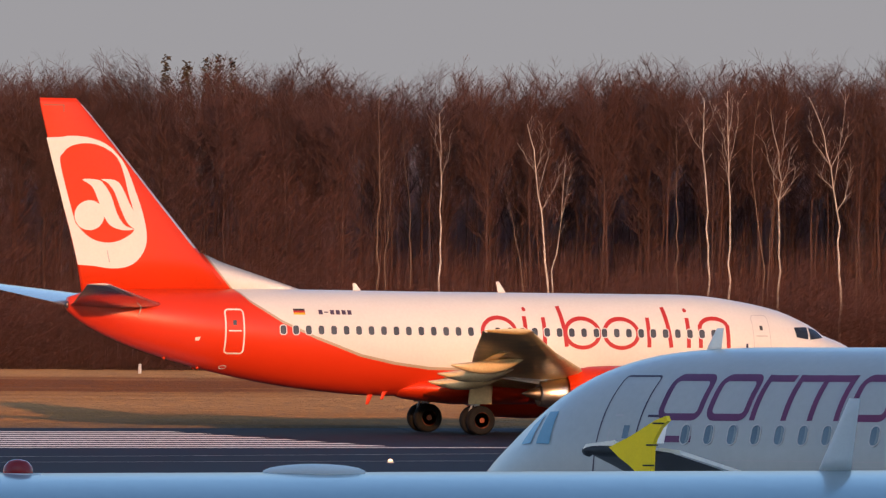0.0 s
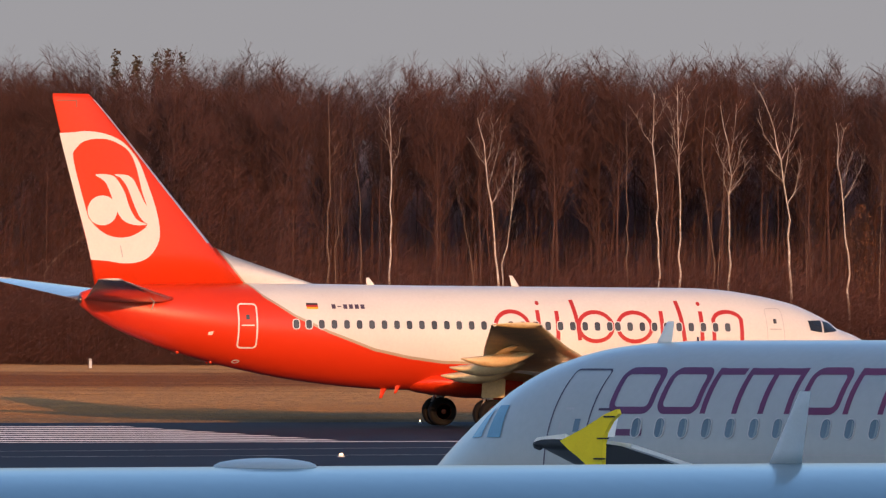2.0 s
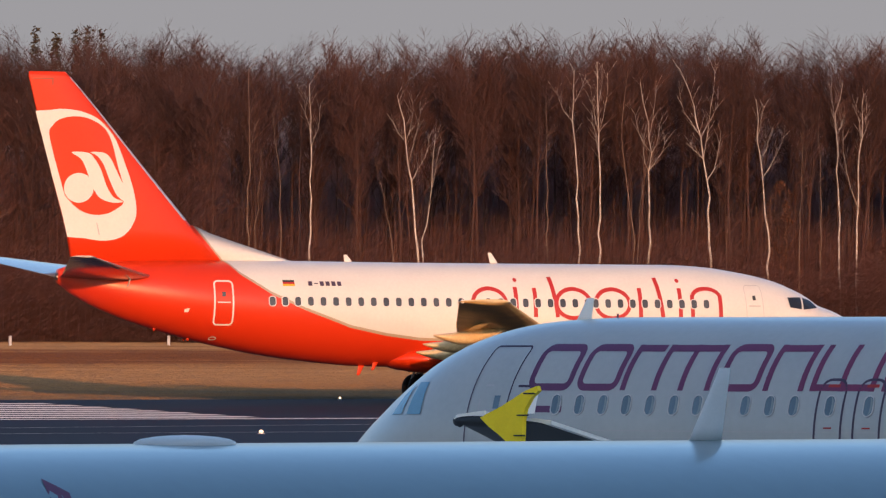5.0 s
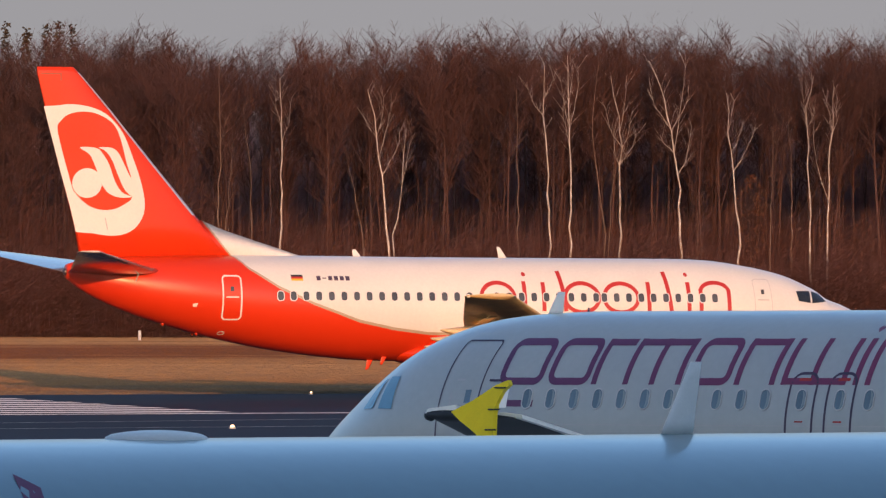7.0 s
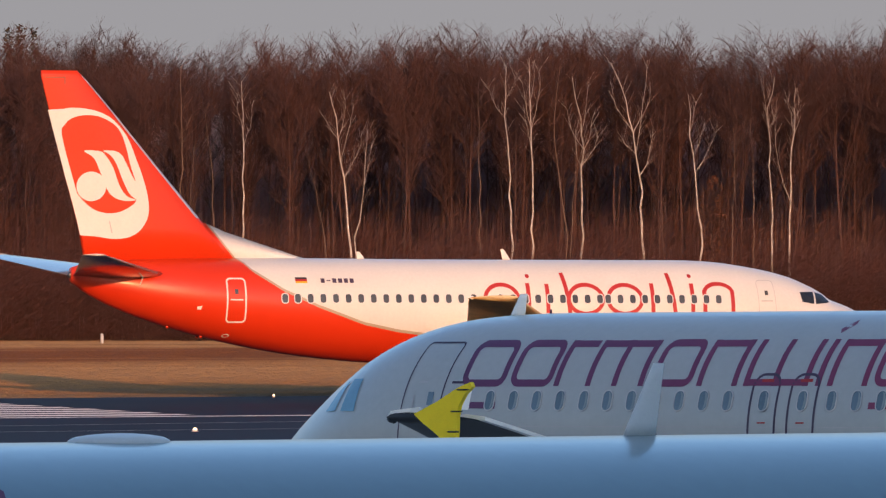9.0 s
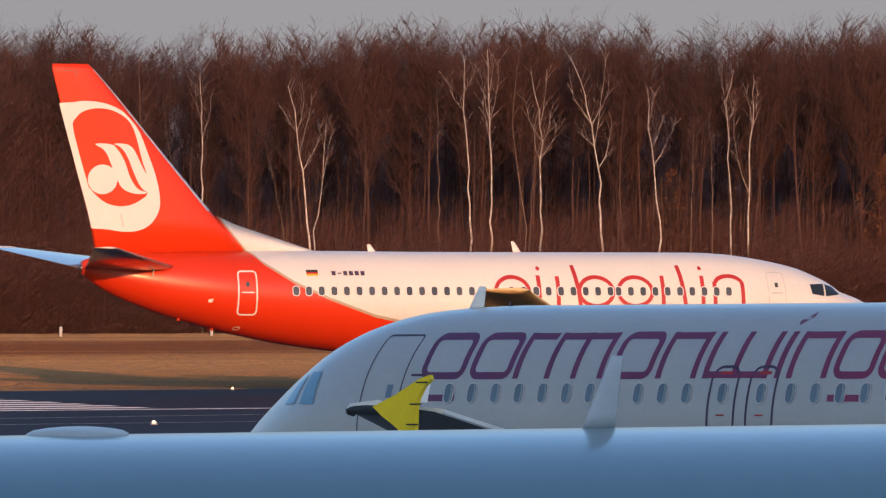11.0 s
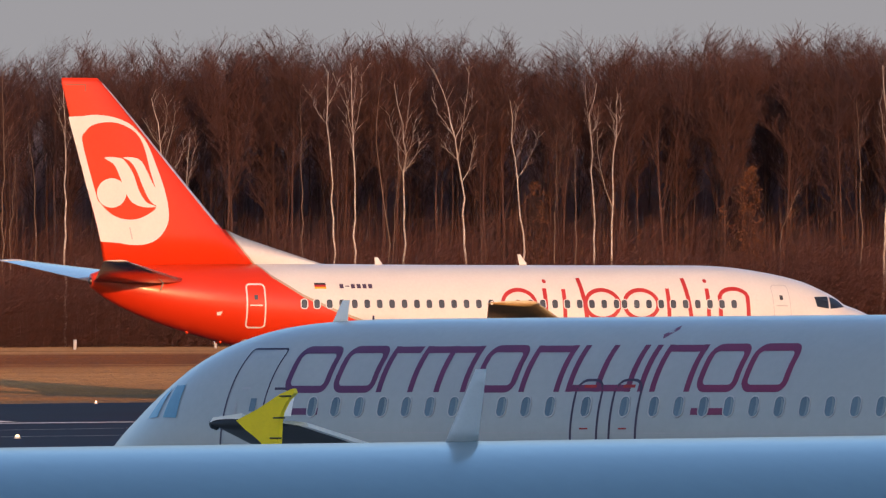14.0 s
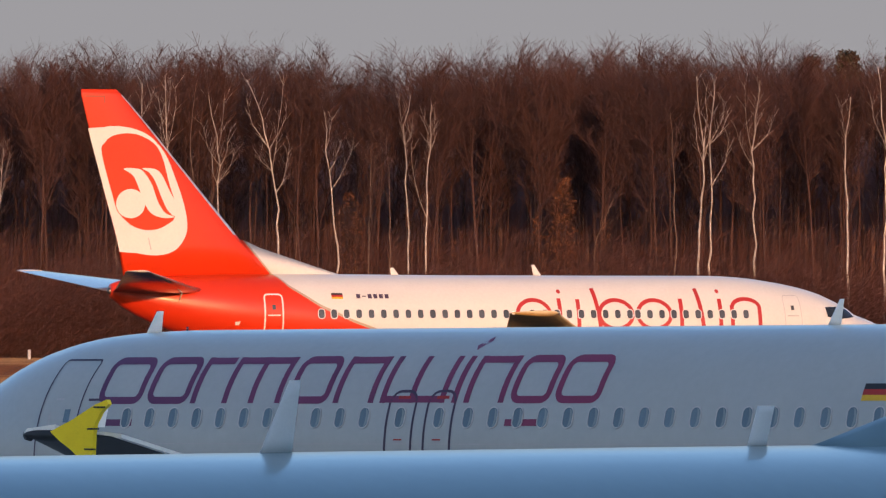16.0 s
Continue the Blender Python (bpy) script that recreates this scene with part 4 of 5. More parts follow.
# ---- terminal behind the camera, which shades the apron ----
def terminal():
    ob = thing("terminal", "long airport terminal that shades the apron", "building", kind="structure")
    wall_mat = mat("terminal_wall", (0.42, 0.41, 0.39), 0.8, spots=0.12, scale=0.4)
    part("wall", box(bmesh.new(), (0, -45, 22.0), (420, 40, 44.0)), wall_mat, ob, smooth=False)
    part("roof", box(bmesh.new(), (0, -45, 44.2), (424, 44, 0.4)), STRUT, ob, smooth=False)
    part("terrace", box(bmesh.new(), (0, -12, 2.55), (120, 26, 5.1)), wall_mat, ob, smooth=False)
    bm = box(bmesh.new(), (0, 0, 0), (5.5, 0.15, 2.6))
    me = bpy.data.meshes.new("window")
    bm.to_mesh(me)
    bm.free()
    me.materials.append(SLATE)
    for k in range(30):
        for s in range(9):
            shared("window", me, ob, pose(-174 + 12 * k, -24.95, 3.0 + 4.2 * s))


terminal()

# ---- forest ----
BARK = mat("brown_bark", (0.066, 0.031, 0.026), 0.9, spots=0.35, scale=1.5, fine=9, vary=0.9)
TWIG = mat("reddish_twigs", (0.052, 0.0205, 0.0165), 0.9, spots=0.16, scale=0.6, fine=6, vary=0.9)
BIRCH = mat("white_birch_bark", (0.44, 0.38, 0.34), 0.8, spots=0.75, scale=1.6, fine=3.5, vary=0.3)
BIRCH_TWIG = mat("red_brown_birch_twigs", (0.13, 0.062, 0.044), 0.9, spots=0.2, scale=0.6, fine=6)
PALE_BARK = mat("grey_brown_bark", (0.16, 0.105, 0.08), 0.85, spots=0.4, scale=1.2, fine=5, vary=0.3)
# bark of the far wood, paled to paint in the haze between the trees
HAZED_BARK = mat("far_bark_with_haze", (0.42, 0.28, 0.28), 0.95, spots=0.3, scale=0.25, fine=4)
BRUSH = mat("reddish_brush", (0.092, 0.036, 0.028), 0.95, spots=0.2, scale=0.25, fine=4)
LEAVES = mat("withered_leaves", (0.17, 0.062, 0.022), 0.9, spots=0.35, scale=1.2, fine=8)
NEEDLES = mat("dark_pine_needles", (0.045, 0.036, 0.024), 0.9, spots=0.35, scale=1.2, fine=8)


def way(rnd, up, out):
    a = rnd.uniform(0, math.tau)
    return Vector((math.cos(a) * out, math.sin(a) * out, up)).normalized()


def twigs_on(rnd, bars, s, e, d, r, length, sprays, twigs):
    """Sprays of twigs along a limb's stretch from s to e."""
    for _ in range(sprays):
        g = s.lerp(e, rnd.random())
        dd = (d * 0.7 + way(rnd, rnd.uniform(0.2, 1.1), 1.0) * 0.8).normalized()
        h = g + dd * length * rnd.uniform(0.6, 1.2)
        bars.append((g, h, max(0.012, r * 0.34), 0.008, 2))
        for _ in range(twigs):
            f = g.lerp(h, rnd.uniform(0.15, 1.0))
            bars.append((f, f + (dd * 0.5 + way(rnd, rnd.uniform(-0.1, 1.3), 1.0)).normalized() * rnd.uniform(0.35, 1.0), 0.0085, 0.006, 3))


def grow(rnd, height, thick, clear, limbs, crown, twigs, sway=0.06):
    """A bare tree with upright limbs that reach a domed crown: (from, to, radius, radius, level). clear: the share of the stem without limbs; crown: its radius."""
    bars, stem = [], []
    p, d, n = Vector((0, 0, -0.2)), Vector((0, 0, 1)), 9
    top = height * 0.86
    for k in range(n):
        d = (Vector((d.x * 0.55 - p.x * 0.05, d.y * 0.55 - p.y * 0.05, d.z)) + Vector((rnd.uniform(-sway, sway), rnd.uniform(-sway, sway), 0.05))).normalized()
        q = p + d * (top / n)
        r0, r1 = thick * (1 - 0.9 * k / n), thick * (1 - 0.9 * (k + 1) / n)
        bars.append((p, q, r0, r1, 0))
        stem.append((p, q, r1))
        p = q
    for k in range(limbs):
        u = clear + (0.97 - clear) * ((k + rnd.random()) / limbs) ** 0.9
        a, b, r = stem[min(n - 1, int(u * n))]
        s = a.lerp(b, u * n - int(u * n))
        w, ang = math.sqrt(rnd.random()), rnd.uniform(0, math.tau)
        low = rnd.random() < 0.3
        end = Vector((s.x + crown * w * math.cos(ang), s.y + crown * w * math.sin(ang), height * (1 - 0.11 * w * w) * rnd.uniform(0.93, 1.0)))
        if low:
            end.z = s.z + (end.z - s.z) * rnd.uniform(0.35, 0.7)
        bulge = Vector((math.cos(ang), math.sin(ang), 0)) * crown * 0.22 * w
        r = max(0.02, r * 0.42)
        last = s
        for i in (1, 2, 3):
            v = i / 3
            e = s.lerp(end, v) + bulge * math.sin(math.pi * v) + Vector((rnd.uniform(-0.15, 0.15), rnd.uniform(-0.15, 0.15), 0))
            bars.append((last, e, r, r * 0.66, 1))
            twigs_on(rnd, bars, last, e, (e - last).normalized(), r, 1.15, 4 + i // 2, twigs)
            last, r = e, r * 0.66
    return bars


def grow_birch(rnd, bends, forks, r):
    """A birch: bends of its stem as (sideways, height), forks as (height on the stem, sideways, height of the tip)."""
    bars, pts = [], [Vector((bends[0][0], 0, -0.2))]
    for x, z in bends[1:]:
        pts.append(Vector((x, rnd.uniform(-0.15, 0.15), z)))
    line = []
    for a, b in zip(pts, pts[1:]):
        m = max(2, int((b - a).length / 0.9))
        line += [a.lerp(b, i / m) + Vector((rnd.uniform(-0.09, 0.09), rnd.uniform(-0.09, 0.09), 0)) for i in range(m)]
    line.append(pts[-1])
    high = line[-1].z
    def radius(z):
        return r * max(0.16, 1 - 0.86 * max(0.0, z) / high)
    for a, b in zip(line, line[1:]):
        bars.append((a, b, radius(a.z), radius(b.z), 0))
        if a.z > high * 0.62:
            twigs_on(rnd, bars, a, b, (b - a).normalized(), radius(a.z) * 0.8, 0.9, 3, 4)
    for z0, x1, z1 in forks:
        i = min(range(len(line)), key=lambda k: abs(line[k].z - z0))
        s, end = line[i], Vector((x1, rnd.uniform(-0.6, 0.6), z1))
        rr, last = radius(s.z) * 0.62, s
        for k in (1, 2, 3, 4):
            v = k / 4
            e = s.lerp(end, v) + Vector(((x1 - s.x) * 0.22 * math.sin(math.pi * v) + rnd.uniform(-0.09, 0.09), 0, 0))
            bars.append((last, e, rr, rr * 0.72, 1))
            twigs_on(rnd, bars, last, e, (e - last).normalized(), rr, 0.85, 3, 4)
            last, rr = e, rr * 0.72
    return bars


def bars_mesh(name, bars, material):
    """Three- or five-sided tapered bars as one mesh."""
    verts, faces, tip = [], [], None
    for a, b, r0, r1, level in bars:
        n = 6 if level == 0 else 3 if level < 2 else 2
        d = (b - a).normalized()
        s = (Vector((0.9, 0.43, 0.07)) if level < 3 else Vector((0.8, 0.1, 0.6))).cross(d)
        s = s.normalized() if s.length > 0.05 else d.orthogonal().normalized()
        t = d.cross(s)
        go_on = tip is not None and tip == (tuple(a), level)
        k = foot = len(verts)
        if go_on:
            foot = k - n
        for p, r in (((b, r1),) if go_on else ((a, r0), (b, r1))):
            for i in range(n):
                w = i * math.tau / n
                verts.append(p + (s * math.cos(w) + t * math.sin(w)) * r)
        head = len(verts) - n
        for i in range(n if n > 2 else 1):
            j = (i + 1) % n
            faces.append((foot + i, foot + j, head + j, head + i))
        tip = (tuple(b), level)
    me = bpy.data.meshes.new(name)
    me.from_pydata(verts, [], faces)
    me.materials.append(material)
    me.update()
    return me


def tree(name, label, bars, trunk_mat, twig_mat):
    ob = thing(name, label, "tree")
    for nm, pick, material in (("trunk", (0,), trunk_mat), ("branchwork", (1,) if twig_mat is TWIG else (1, 2), twig_mat if twig_mat is TWIG else trunk_mat), ("crown", (2, 3) if twig_mat is TWIG else (3,), twig_mat)):
        o = new(nm, bars_mesh(nm, [b for b in bars if b[4] in pick], material))
        o.parent = ob
        if nm != "trunk":
            tagged(o, kind="stuff")
    return ob


def leafy(name, label, rnd, height, width, material, clumps, leaf, foot=0.15):
    """A small tree that holds its leaves, or a pine: stem, limbs and many small leaf clumps."""
    ob = thing(name, label, "tree")
    o = new("trunk", bars_mesh("trunk", grow(rnd, height * 0.95, 0.10, foot, 9, width * 0.5, 0), BARK))
    o.parent = ob
    verts, faces = [], []
    for _ in range(clumps):
        u = foot + (1 - foot) * rnd.random()
        r = width * (0.35 + 0.65 * math.sin(math.pi * min(1, 0.15 + 0.85 * u)) ** 0.8) * math.sqrt(rnd.random()) * (0.8 + 0.2 * math.sin(u * 31))
        a = rnd.uniform(0, math.tau)
        c = Vector((r * math.cos(a), r * math.sin(a), height * u))
        for _ in range(3):
            e1, e2 = way(rnd, rnd.uniform(-1, 1), 1) * leaf, way(rnd, rnd.uniform(-1, 1), 1) * leaf
            w = c + Vector((rnd.uniform(-leaf, leaf), rnd.uniform(-leaf, leaf), rnd.uniform(-leaf, leaf)))
            k = len(verts)
            verts += [w, w + e1, w + e1 + e2 * 0.8, w + e2]
            faces.append((k, k + 1, k + 2, k + 3))
    me = bpy.data.meshes.new("crown")
    me.from_pydata(verts, [], faces)
    me.materials.append(material)
    o = new("crown", me)
    o.parent = ob
    return ob


def rise(x):
    """The wood grows taller towards both ends."""
    return 1 + 0.05 * min(max((x - 14) / 16, 0), 1) + 0.035 * min(max((-19 - x) / 7, 0), 1)


def forest():
    rnd = random.Random(5)
    kinds = [tree("bare_tree", "bare brown broadleaf tree in a winter wood", grow(rnd, h, rnd.uniform(0.08, 0.14), c, 16, o, 10), BARK, TWIG)
             for h, c, o in ((17.3, 0.52, 2.3), (17.5, 0.46, 2.7), (17.0, 0.58, 2.0), (16.8, 0.42, 2.9), (17.4, 0.55, 1.8), (16.4, 0.40, 2.2), (17.6, 0.60, 2.5), (16.2, 0.44, 2.4))]
    for k in kinds:
        tagged(k, group="bare trees of the wood")
    n = 0
    for row in range(7):
        y = 573 + row * 6
        x = -45 + rnd.uniform(0, 3)
        while x < 61:
            m = pose(x, y + rnd.uniform(-2.6, 2.6), 0, 0, 0, rnd.uniform(0, 360))
            s = rnd.uniform(0.96, 1.03) * rise(x) * (1.02 + 0.012 * math.sin(x * 0.21) + 0.015 * math.sin(x * 0.067 + 1))
            if n < len(kinds):
                kinds[n].matrix_basis = m
            else:
                c = copy_thing(rnd.choice(kinds), m)
                c.scale = (s, s, s)
            n += 1
            x += rnd.uniform(2.4, 4.2)
    fan = tagged(tree("bare_tree", "tall bare tree whose crown fans out over the wood", grow(rnd, 19.3, 0.17, 0.55, 26, 2.9, 12, 0.04), BARK, TWIG), group="bare trees of the wood")
    fan.matrix_basis = pose(-18.4, 598, 0, 0, 0, 40)
    for k, (x, s) in enumerate(((-20.8, 0.96), (-34.5, 0.95), (-30.6, 0.96), (11.0, 1.0), (9.4, 0.95), (2.6, 0.94), (27.5, 0.95), (35.2, 0.97), (38.6, 0.95), (47.2, 0.97), (44.0, 0.95))):
        c = copy_thing(fan, pose(x, 598 + 3 * (k % 3), 0, 0, 0, 67 * k + 20))
        c.scale = (s, s, s)
    # birches: place along the edge, stem radius, bends of the stem, forks; the dim ones are greyer
    birches = ((6.3, 0.10, ((0.1, 0), (0, 5.5), (-0.16, 10.5), (-0.5, 13.1), (-0.33, 16.1)), ((12.6, -1.35, 15.1), (13.8, 0.2, 15.6))),
               (7.5, 0.10, ((0.0, 0), (0, 5.5), (-0.06, 13.4), (-0.2, 16.6)), ((12.2, -0.6, 15.4), (12.8, 0.45, 15.9), (11.2, -0.4, 13.6), (13.4, 0.1, 16.4))),
               (10.4, 0.11, ((0.0, 0), (0, 5), (0.05, 11.2), (-0.1, 13), (-0.55, 15.4)), ((10.8, 0.75, 13.4), (10.2, 0.98, 12.3), (12, 0.3, 15.5), (11.6, -0.8, 13.6), (9.8, -0.45, 12.3))),
               (14.0, 0.115, ((0.05, 0), (0, 5), (-0.15, 9.6), (-0.55, 12.2), (-1.3, 14.9), (-1.9, 16.3)), ((9.6, 0.66, 12.5), (11.4, 0.25, 16.5), (12.6, -1.9, 15.2), (10.8, -1.2, 11.9), (12.0, 0.45, 14.8))),
               (17.4, 0.105, ((0.0, 0), (0, 5.5), (-0.3, 9.8), (-0.65, 12.1), (-0.75, 14.4)), ((9.8, 0.9, 12.6), (12.4, -0.3, 14.2), (10.4, 0.2, 12.8))),
               (21.6, 0.10, ((0.05, 0), (0, 5.3), (-0.18, 11.2), (-0.22, 13.6), (0.15, 15.4)), ((12.8, -0.45, 15.2), (11.8, 0.3, 13.6))),
               (22.6, 0.10, ((0.0, 0), (0, 6), (0.18, 11.2), (0.33, 13.2), (0.42, 14.8)), ((8.4, -0.85, 12.6), (11.4, 0.62, 14.2), (11.8, 0.02, 14.3))),
               (-3.2, 0.11, ((0.0, 0), (0, 5.5), (-0.3, 8.5), (-0.55, 10.5), (-0.9, 13.1), (-1.25, 14.6)), ((10.2, 0.1, 13.9), (9.8, 0.7, 12.3), (11.2, -1.5, 13.1), (11.8, -0.3, 14.4))),
               (-2.9, 0.085, ((-0.05, 0), (0, 6), (0.45, 9), (0.72, 12.3)), ((9.4, 1.0, 12.0),)),
               (-9.5, 0.10, ((0.0, 0), (0, 5.5), (-0.05, 9.5), (0, 12.3), (-0.1, 15.2)), ((11.8, 0.5, 13.8), (12.4, -0.4, 14.6))),
               (38.6, 0.125, ((-0.05, 0), (0, 6.2), (0.4, 11.3), (0.3, 13), (-0.05, 16.4)), ((11.2, 1.1, 16.3), (11.8, 1.8, 14.4), (11.5, -0.2, 14.2), (12.4, 0.6, 16.0))),
               (39.4, 0.10, ((-0.1, 0), (0, 6.2), (0.2, 10), (0, 12.5), (0.35, 15.8)), ((10.6, 1.2, 12.8), (12.0, 0.9, 15.0))),
               (42.0, 0.11, ((0.0, 0), (0, 6.5), (-0.1, 12), (0.32, 16.2)), ((11.8, -0.65, 15.9), (11.6, 1.25, 14.1), (11.4, -1.15, 13.5), (12.6, 0.05, 15.2))),
               (47.5, 0.11, ((0.1, 0), (0, 6), (-0.12, 12.9), (0.2, 15.2)), ((12.8, -0.4, 14.8),)),
               (49.8, 0.10, ((0.0, 0), (0, 6), (0.1, 12), (-0.4, 17.0)), ((12.0, -0.9, 15.6),)))
    dim = ((9.5, 0.065, ((0.0, 0), (0, 6), (-0.45, 9.3), (-0.7, 12.9), (-0.35, 16.1)), ()), (9.8, 0.055, ((0.0, 0), (0, 6), (0.27, 10.8)), ((9.0, 0.5, 11.5),)),
           (-13.2, 0.08, ((0.0, 0), (0, 6), (0.05, 11), (0.0, 16)), ((11.5, 0.3, 13.0),)), (-11.3, 0.06, ((0.0, 0), (0, 7), (-0.1, 10), (-0.5, 13.6)), ()),
           (-4.7, 0.06, ((0.0, 0), (0, 6), (-1.0, 10.6)), ()), (37.4, 0.075, ((0.0, 0), (0, 6.9), (-0.1, 11), (-0.3, 14.3)), ((11, 0.2, 13.5),)),
           (32.4, 0.06, ((0.0, 0), (0.2, 6.9), (1.45, 9.6)), ()), (19.3, 0.06, ((0.0, 0), (0, 6), (0.0, 12.4)), ((10, 0.4, 12.8),)), (-12.8, 0.055, ((0.0, 0), (0, 6), (0.4, 11.4)), ()), (-29.9, 0.075, ((0.0, 0), (0, 5.4), (1.2, 6.7), (2.6, 7.6)), ()),
           (15.0, 0.055, ((0.0, 0), (0.0, 7.6)), ()), (4.4, 0.06, ((0.0, 0), (0, 9), (-0.1, 14.6)), ()), (20.4, 0.06, ((0.0, 0), (0.1, 8), (-0.1, 12.9)), ()))
    for rows, bark, label in ((birches, BIRCH, "slender white birch at the wood's edge"), (dim, PALE_BARK, "thin grey-stemmed birch at the wood's edge")):
        for x, r, bends, forks in rows:
            tagged(tree("birch", label, grow_birch(rnd, bends, forks, r * 0.82), bark, BIRCH_TWIG), group="birches at the wood's edge").matrix_basis = pose(x, 565 + rnd.uniform(-1, 1), 0)
    for x, h, w in ((31.0, 10.5, 1.3), (24.4, 6.8, 0.8), (-5.6, 5.5, 0.6), (12.6, 5.2, 0.9), (33.4, 8.0, 0.8), (18.6, 8.5, 0.7), (36.5, 6.5, 0.7), (18.3, 9.6, 1.5), (29.3, 8.2, 0.9)):
        leafy("young_beech", "young beech with withered orange leaves", rnd, h, w, LEAVES, int((850 if h > 9.7 else 200) * w * h / 10), 0.07, 0.15 if h > 9.7 else 0.45).matrix_basis = pose(x, 569, 0)
    for x, h, w, y in ((-27.5, 19.2, 0.55, 604), (-26.2, 18.8, 0.5, 604), (-25.0, 19.1, 0.5, 606), (-24.2, 19.3, 0.45, 604), (-23.4, 19.0, 0.5, 605), (48.6, 18.3, 1.7, 604), (51.0, 18.6, 2.2, 606), (54.0, 18.9, 2.4, 604)):
        leafy("pine", "dark pine rising over the bare wood", rnd, h, w, NEEDLES, int(60 + 190 * w * w), 0.17, 0.80 if w < 1 else 0.84).matrix_basis = pose(x, y, 0)
    # undergrowth
    bars = []
    for _ in range(12000):
        x, y = rnd.uniform(-42, 56), 556 + 10 * rnd.random()
        h = rnd.uniform(3.3, 6.0 + (y - 556) * 0.08) * (0.92 + 0.08 * math.sin(x * 0.6) + 0.08 * math.sin(x * 0.23))
        p = Vector((x, y, -0.1))
        q = p + Vector((rnd.uniform(-1.1, 1.1), rnd.uniform(-0.5, 0.5), h))
        bars.append((p, q, 0.006, 0.004, 3))
        for _ in range(38):
            g = p.lerp(q, rnd.uniform(0.03, 1)) + Vector((rnd.uniform(-0.4, 0.4), rnd.uniform(-0.3, 0.3), 0))
            bars.append((g, g + Vector((rnd.uniform(-0.4, 0.4), rnd.uniform(-0.3, 0.3), rnd.uniform(-0.15, 0.5))), 0.0085, 0.005, 3))
    tagged(new("undergrowth", bars_mesh("undergrowth", bars, BRUSH)), "dense reddish brush along the wood's edge", "undergrowth", kind="stuff")
    # saplings between the trunks
    bars = []
    for _ in range(5200):
        x, y = rnd.uniform(-44, 58), 567 + 26 * rnd.random()
        h = rnd.uniform(6.0, 11.0)
        p = Vector((x, y, 0))
        q = p + Vector((rnd.uniform(-0.8, 0.8), rnd.uniform(-0.5, 0.5), h * 0.7))
        bars.append((p, q, 0.015, 0.009, 1))
        for _ in range(22):
            g = p.lerp(q, rnd.uniform(0.3, 1))
            bars.append((g, g + Vector((rnd.uniform(-1.1, 1.1), rnd.uniform(-0.6, 0.6), h * rnd.uniform(0.02, 0.2))), 0.010, 0.006, 3))
    # rounded shrubs stand close where the wood begins
    for _ in range(95):
        x, y = -15.5 - 28 * rnd.random() ** 0.9, 565 + 13 * rnd.random()
        h = rnd.uniform(7.5, 16.2) * min(1, 0.62 + (-13 - x) * 0.06)
        w = rnd.uniform(1.5, 2.6)
        bars.append((Vector((x, y, 0)), Vector((x, y, h * 0.6)), 0.05, 0.02, 1))
        for _ in range(1150):
            u, a = rnd.random() ** 0.7, rnd.uniform(0, math.tau)
            r = w * math.sqrt(rnd.random()) * math.sqrt(max(0.0, 1 - (2 * u - 1.0) ** 4))
            g = Vector((x + r * math.cos(a), y + r * math.sin(a), h * (0.12 + 0.86 * u) - 0.12 * r * r))
            bars.append((g, g + Vector((rnd.uniform(-0.45, 0.45) + 0.12 * r * math.cos(a), rnd.uniform(-0.3, 0.3), rnd.uniform(0.0, 0.6))), 0.0085, 0.005, 3))
    tagged(new("saplings", bars_mesh("saplings", bars, BRUSH)), "thin brown saplings between the trunks", "saplings", kind="stuff")
    # the depth of the wood
    bars = []
    for _ in range(6500):
        x, y = rnd.uniform(-62, 80), 612 + 90 * rnd.random() ** 1.3
        h = rnd.uniform(14.5, 18.5) * rise(x) + 0.35 * math.sin(x * 0.23) + 0.3 * math.sin(x * 0.07 + 2)
        p = Vector((x, y, 0))
        q = p + Vector((rnd.uniform(-0.8, 0.8), rnd.uniform(-0.5, 0.5), h * 0.6))
        r = rnd.uniform(0.05, 0.12)
        bars.append((p, q, r, r * 0.6, 1))
        for _ in range(24):
            bars.append((p.lerp(q, rnd.uniform(0.3, 1)), q + Vector((rnd.uniform(-1.7, 1.7), rnd.uniform(-1, 1), h * rnd.uniform(0.0, 0.41))), 0.028, 0.012, 3))
    for _ in range(5200):
        p = Vector((rnd.uniform(-60, 76), 622 + 50 * rnd.random(), 0))
        h = rnd.uniform(10.0, 16.5)
        for _ in range(11):
            g = p + Vector((rnd.uniform(-0.6, 0.6), 0, h * rnd.uniform(0.0, 0.7)))
            bars.append((g, g + Vector((rnd.uniform(-1.2, 1.2), rnd.uniform(-0.6, 0.6), h * rnd.uniform(0.12, 0.26))), 0.05, 0.025, 3))
    tagged(new("far_wood", bars_mesh("far_wood", bars, HAZED_BARK)), "winter wood behind the first trees, painted pale like haze", "wood", kind="stuff")


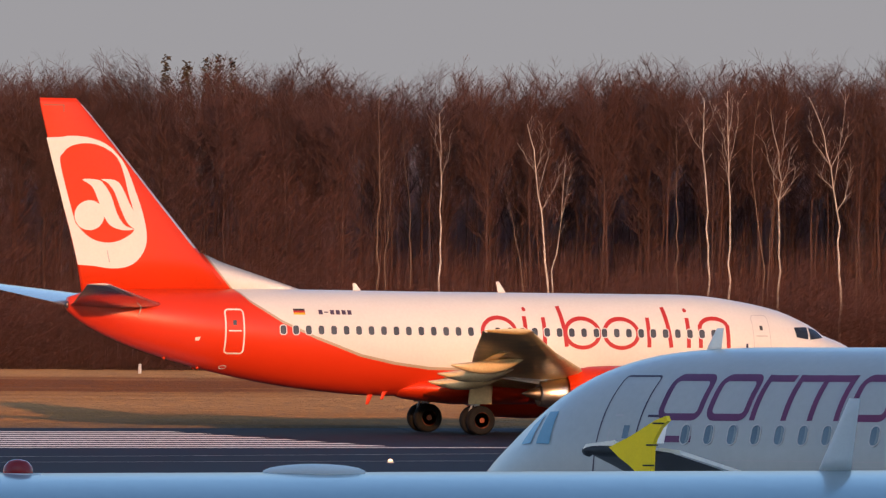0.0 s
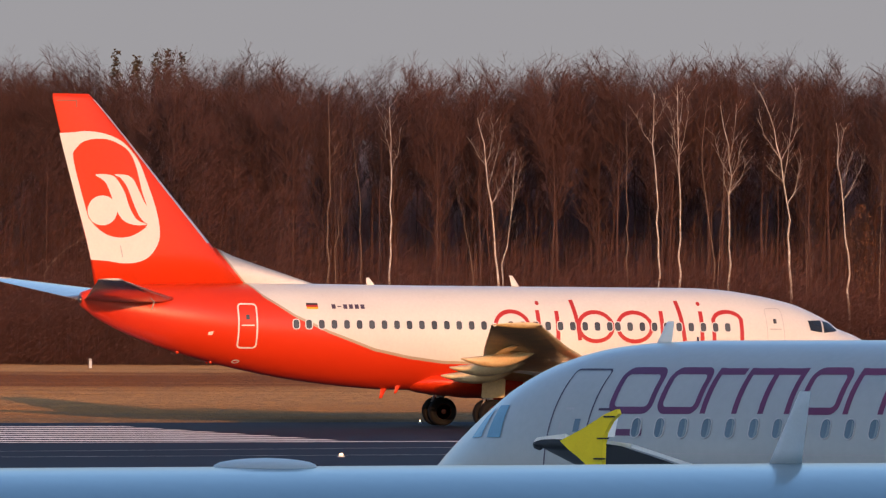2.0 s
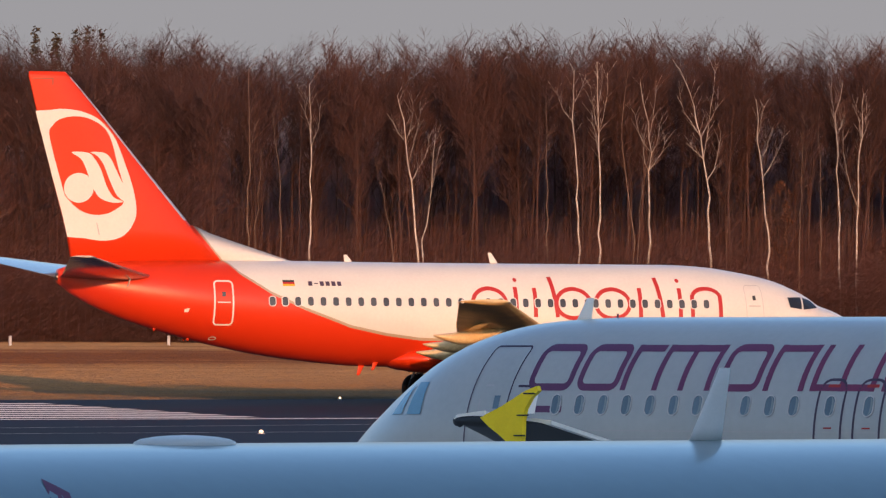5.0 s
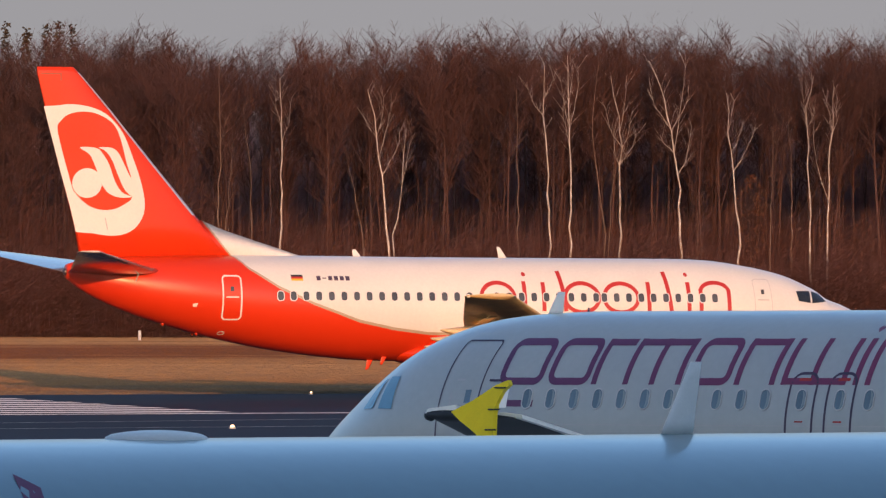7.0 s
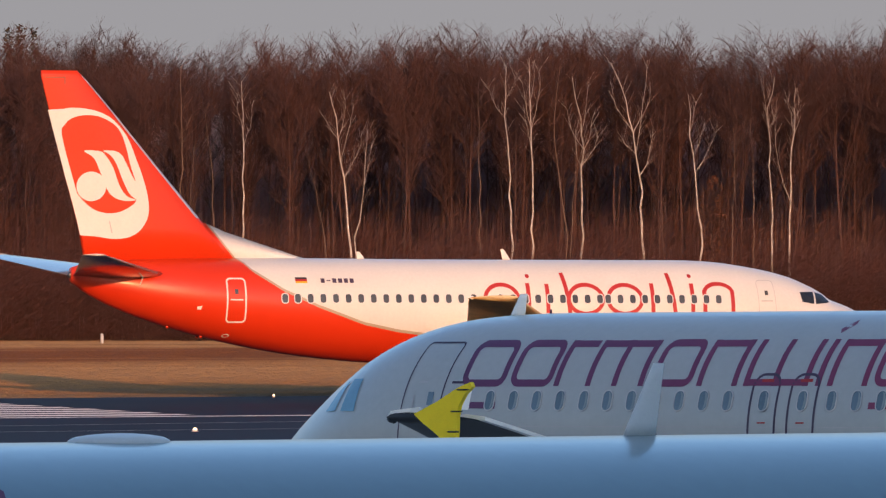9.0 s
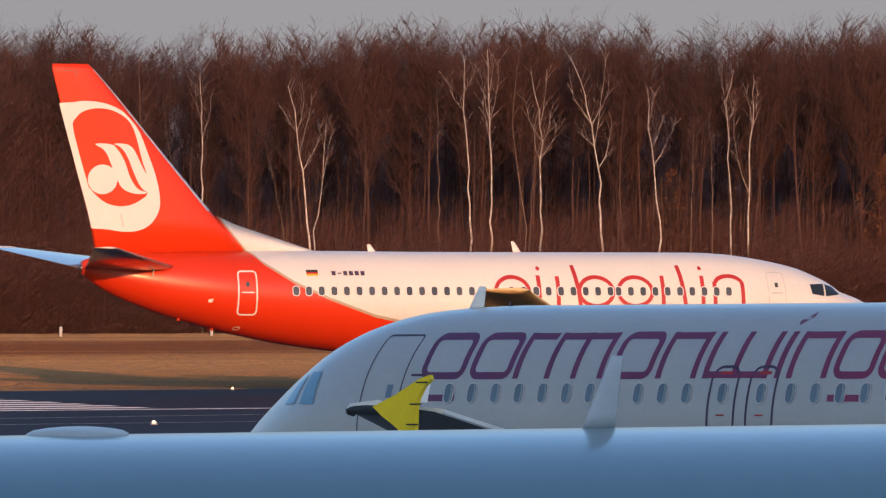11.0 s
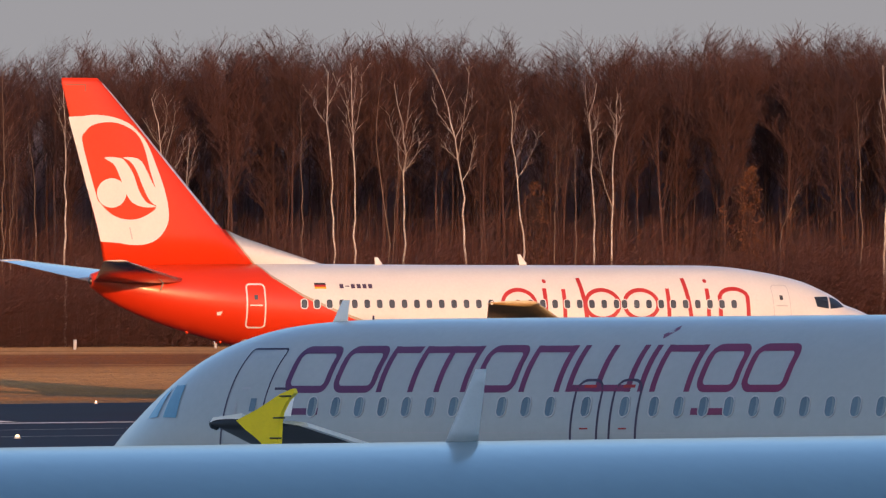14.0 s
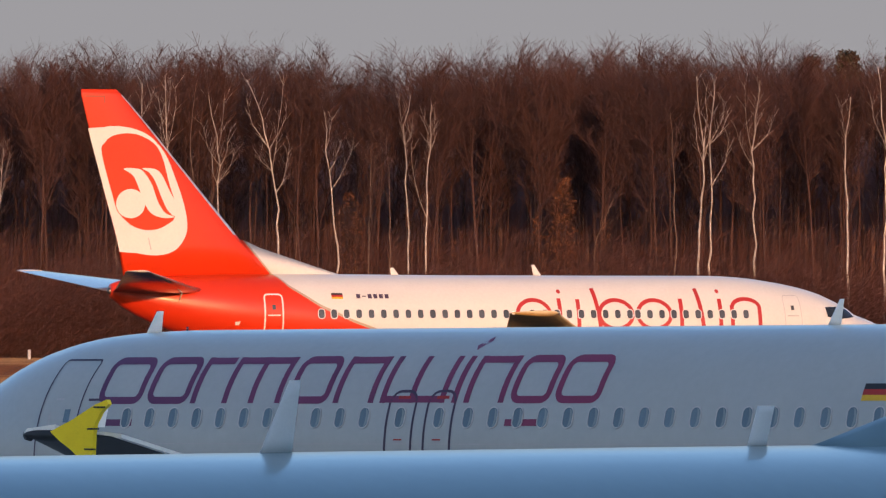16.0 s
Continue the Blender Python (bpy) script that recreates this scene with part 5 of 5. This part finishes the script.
def grass():
    """Dry tussocks that stand up from the field."""
    rnd = random.Random(11)
    verts, faces = [], []
    for _ in range(85000):
        y = 368 + 190 * rnd.random()
        x = -0.075 * y + 0.17 * y * rnd.random()
        h, w = rnd.uniform(0.04, 0.09), rnd.uniform(0.5, 1.9)
        if lay_across(x, y) > FAR_EDGE - 0.3:
            continue
        a = rnd.uniform(-0.2, 0.2)
        dx, dy = math.cos(a) * w / 2, math.sin(a) * w / 2
        k = len(verts)
        lean = rnd.uniform(0.10, 0.4)
        verts += [(x - dx, y - dy, 0), (x + dx, y + dy, 0), (x + dx * 0.7, y + dy * 0.7 + lean, h), (x - dx * 0.7, y - dy * 0.7 + lean, h * rnd.uniform(0.7, 1.0))]
        faces.append((k, k + 1, k + 2, k + 3))
    me = bpy.data.meshes.new("dry_grass")
    me.from_pydata(verts, [], faces)
    me.materials.append(STRAW)
    tagged(new("dry_grass", me), "dry straw-coloured winter grass", "grass", kind="stuff")


def lay_across(x, y):
    t = radians(RUNWAY_TURN)
    return x * math.sin(t) - y * math.cos(t)


STRAW = ground_material(1.0)
STRAW.name = "dry_straw"
grass()
forest()


# ---- motion ----
def motions():
    """The airliner rolls along the runway, slowly and then faster; its wheels turn."""
    travel = [(0.0, -6.42), (0.5, -5.70), (1.0, -4.98), (1.5, -4.35), (2.0, -3.81), (2.5, -3.33), (3.0, -2.88), (3.5, -2.52), (4.0, -2.16), (6.3, -0.40), (6.5, -0.24),
              (7.0, 0.14), (7.5, 0.54), (8.0, 0.96), (8.5, 1.38), (11.0, 3.98), (11.5, 4.66), (12.0, 5.43), (12.5, 6.33), (13.0, 7.38), (13.5, 8.56), (14.0, 9.88),
              (14.5, 11.40), (15.0, 13.24), (15.5, 15.49), (16.0, 18.21)]
    # it lines up with the runway: metres rolled, heading in degrees
    heading = [(-6.5, 21.7), (-4.0, 20.8), (-2.0, 19.4), (0.0, 18.6), (4.0, 18.0), (9.0, 17.45), (18.5, 17.05)]
    down, step = 0.34, 0.05
    track, x, y = [], 0.0, 0.0
    for k in range(-132, 372):
        h = radians(smoothstep(heading, (k + 0.5) * step)[0])
        track.append((k * step, x, y))
        x, y = x + math.cos(h) * step, y + math.sin(h) * step
    zero = track[132]
    track = [(d, x - zero[1], y - zero[2]) for d, x, y in track]
    rows, spins = [], {id(w): [] for w, _ in plane_wheels}
    for k in range(241):
        t = k / 15
        d = smoothstep(travel, t)[0]
        i = min(int((d - track[0][0]) / step), len(track) - 2)
        u = (d - track[i][0]) / step
        x, y = (1.679 + track[i][1] * (1 - u) + track[i + 1][1] * u, 372.65 + track[i][2] * (1 - u) + track[i + 1][2] * u)
        rows.append((t, nose_at(x, y, 0.012, 15.0, smoothstep(heading, d)[0], down)))
        for w, r in plane_wheels:
            spins[id(w)].append((t, Matrix.Translation(w.matrix_basis.translation) @ pose(0, 0, 0, 0, math.degrees(d / r), 0)))
    walk(plane, rows)
    for w, r in plane_wheels:
        walk(w, spins[id(w)])


motions()
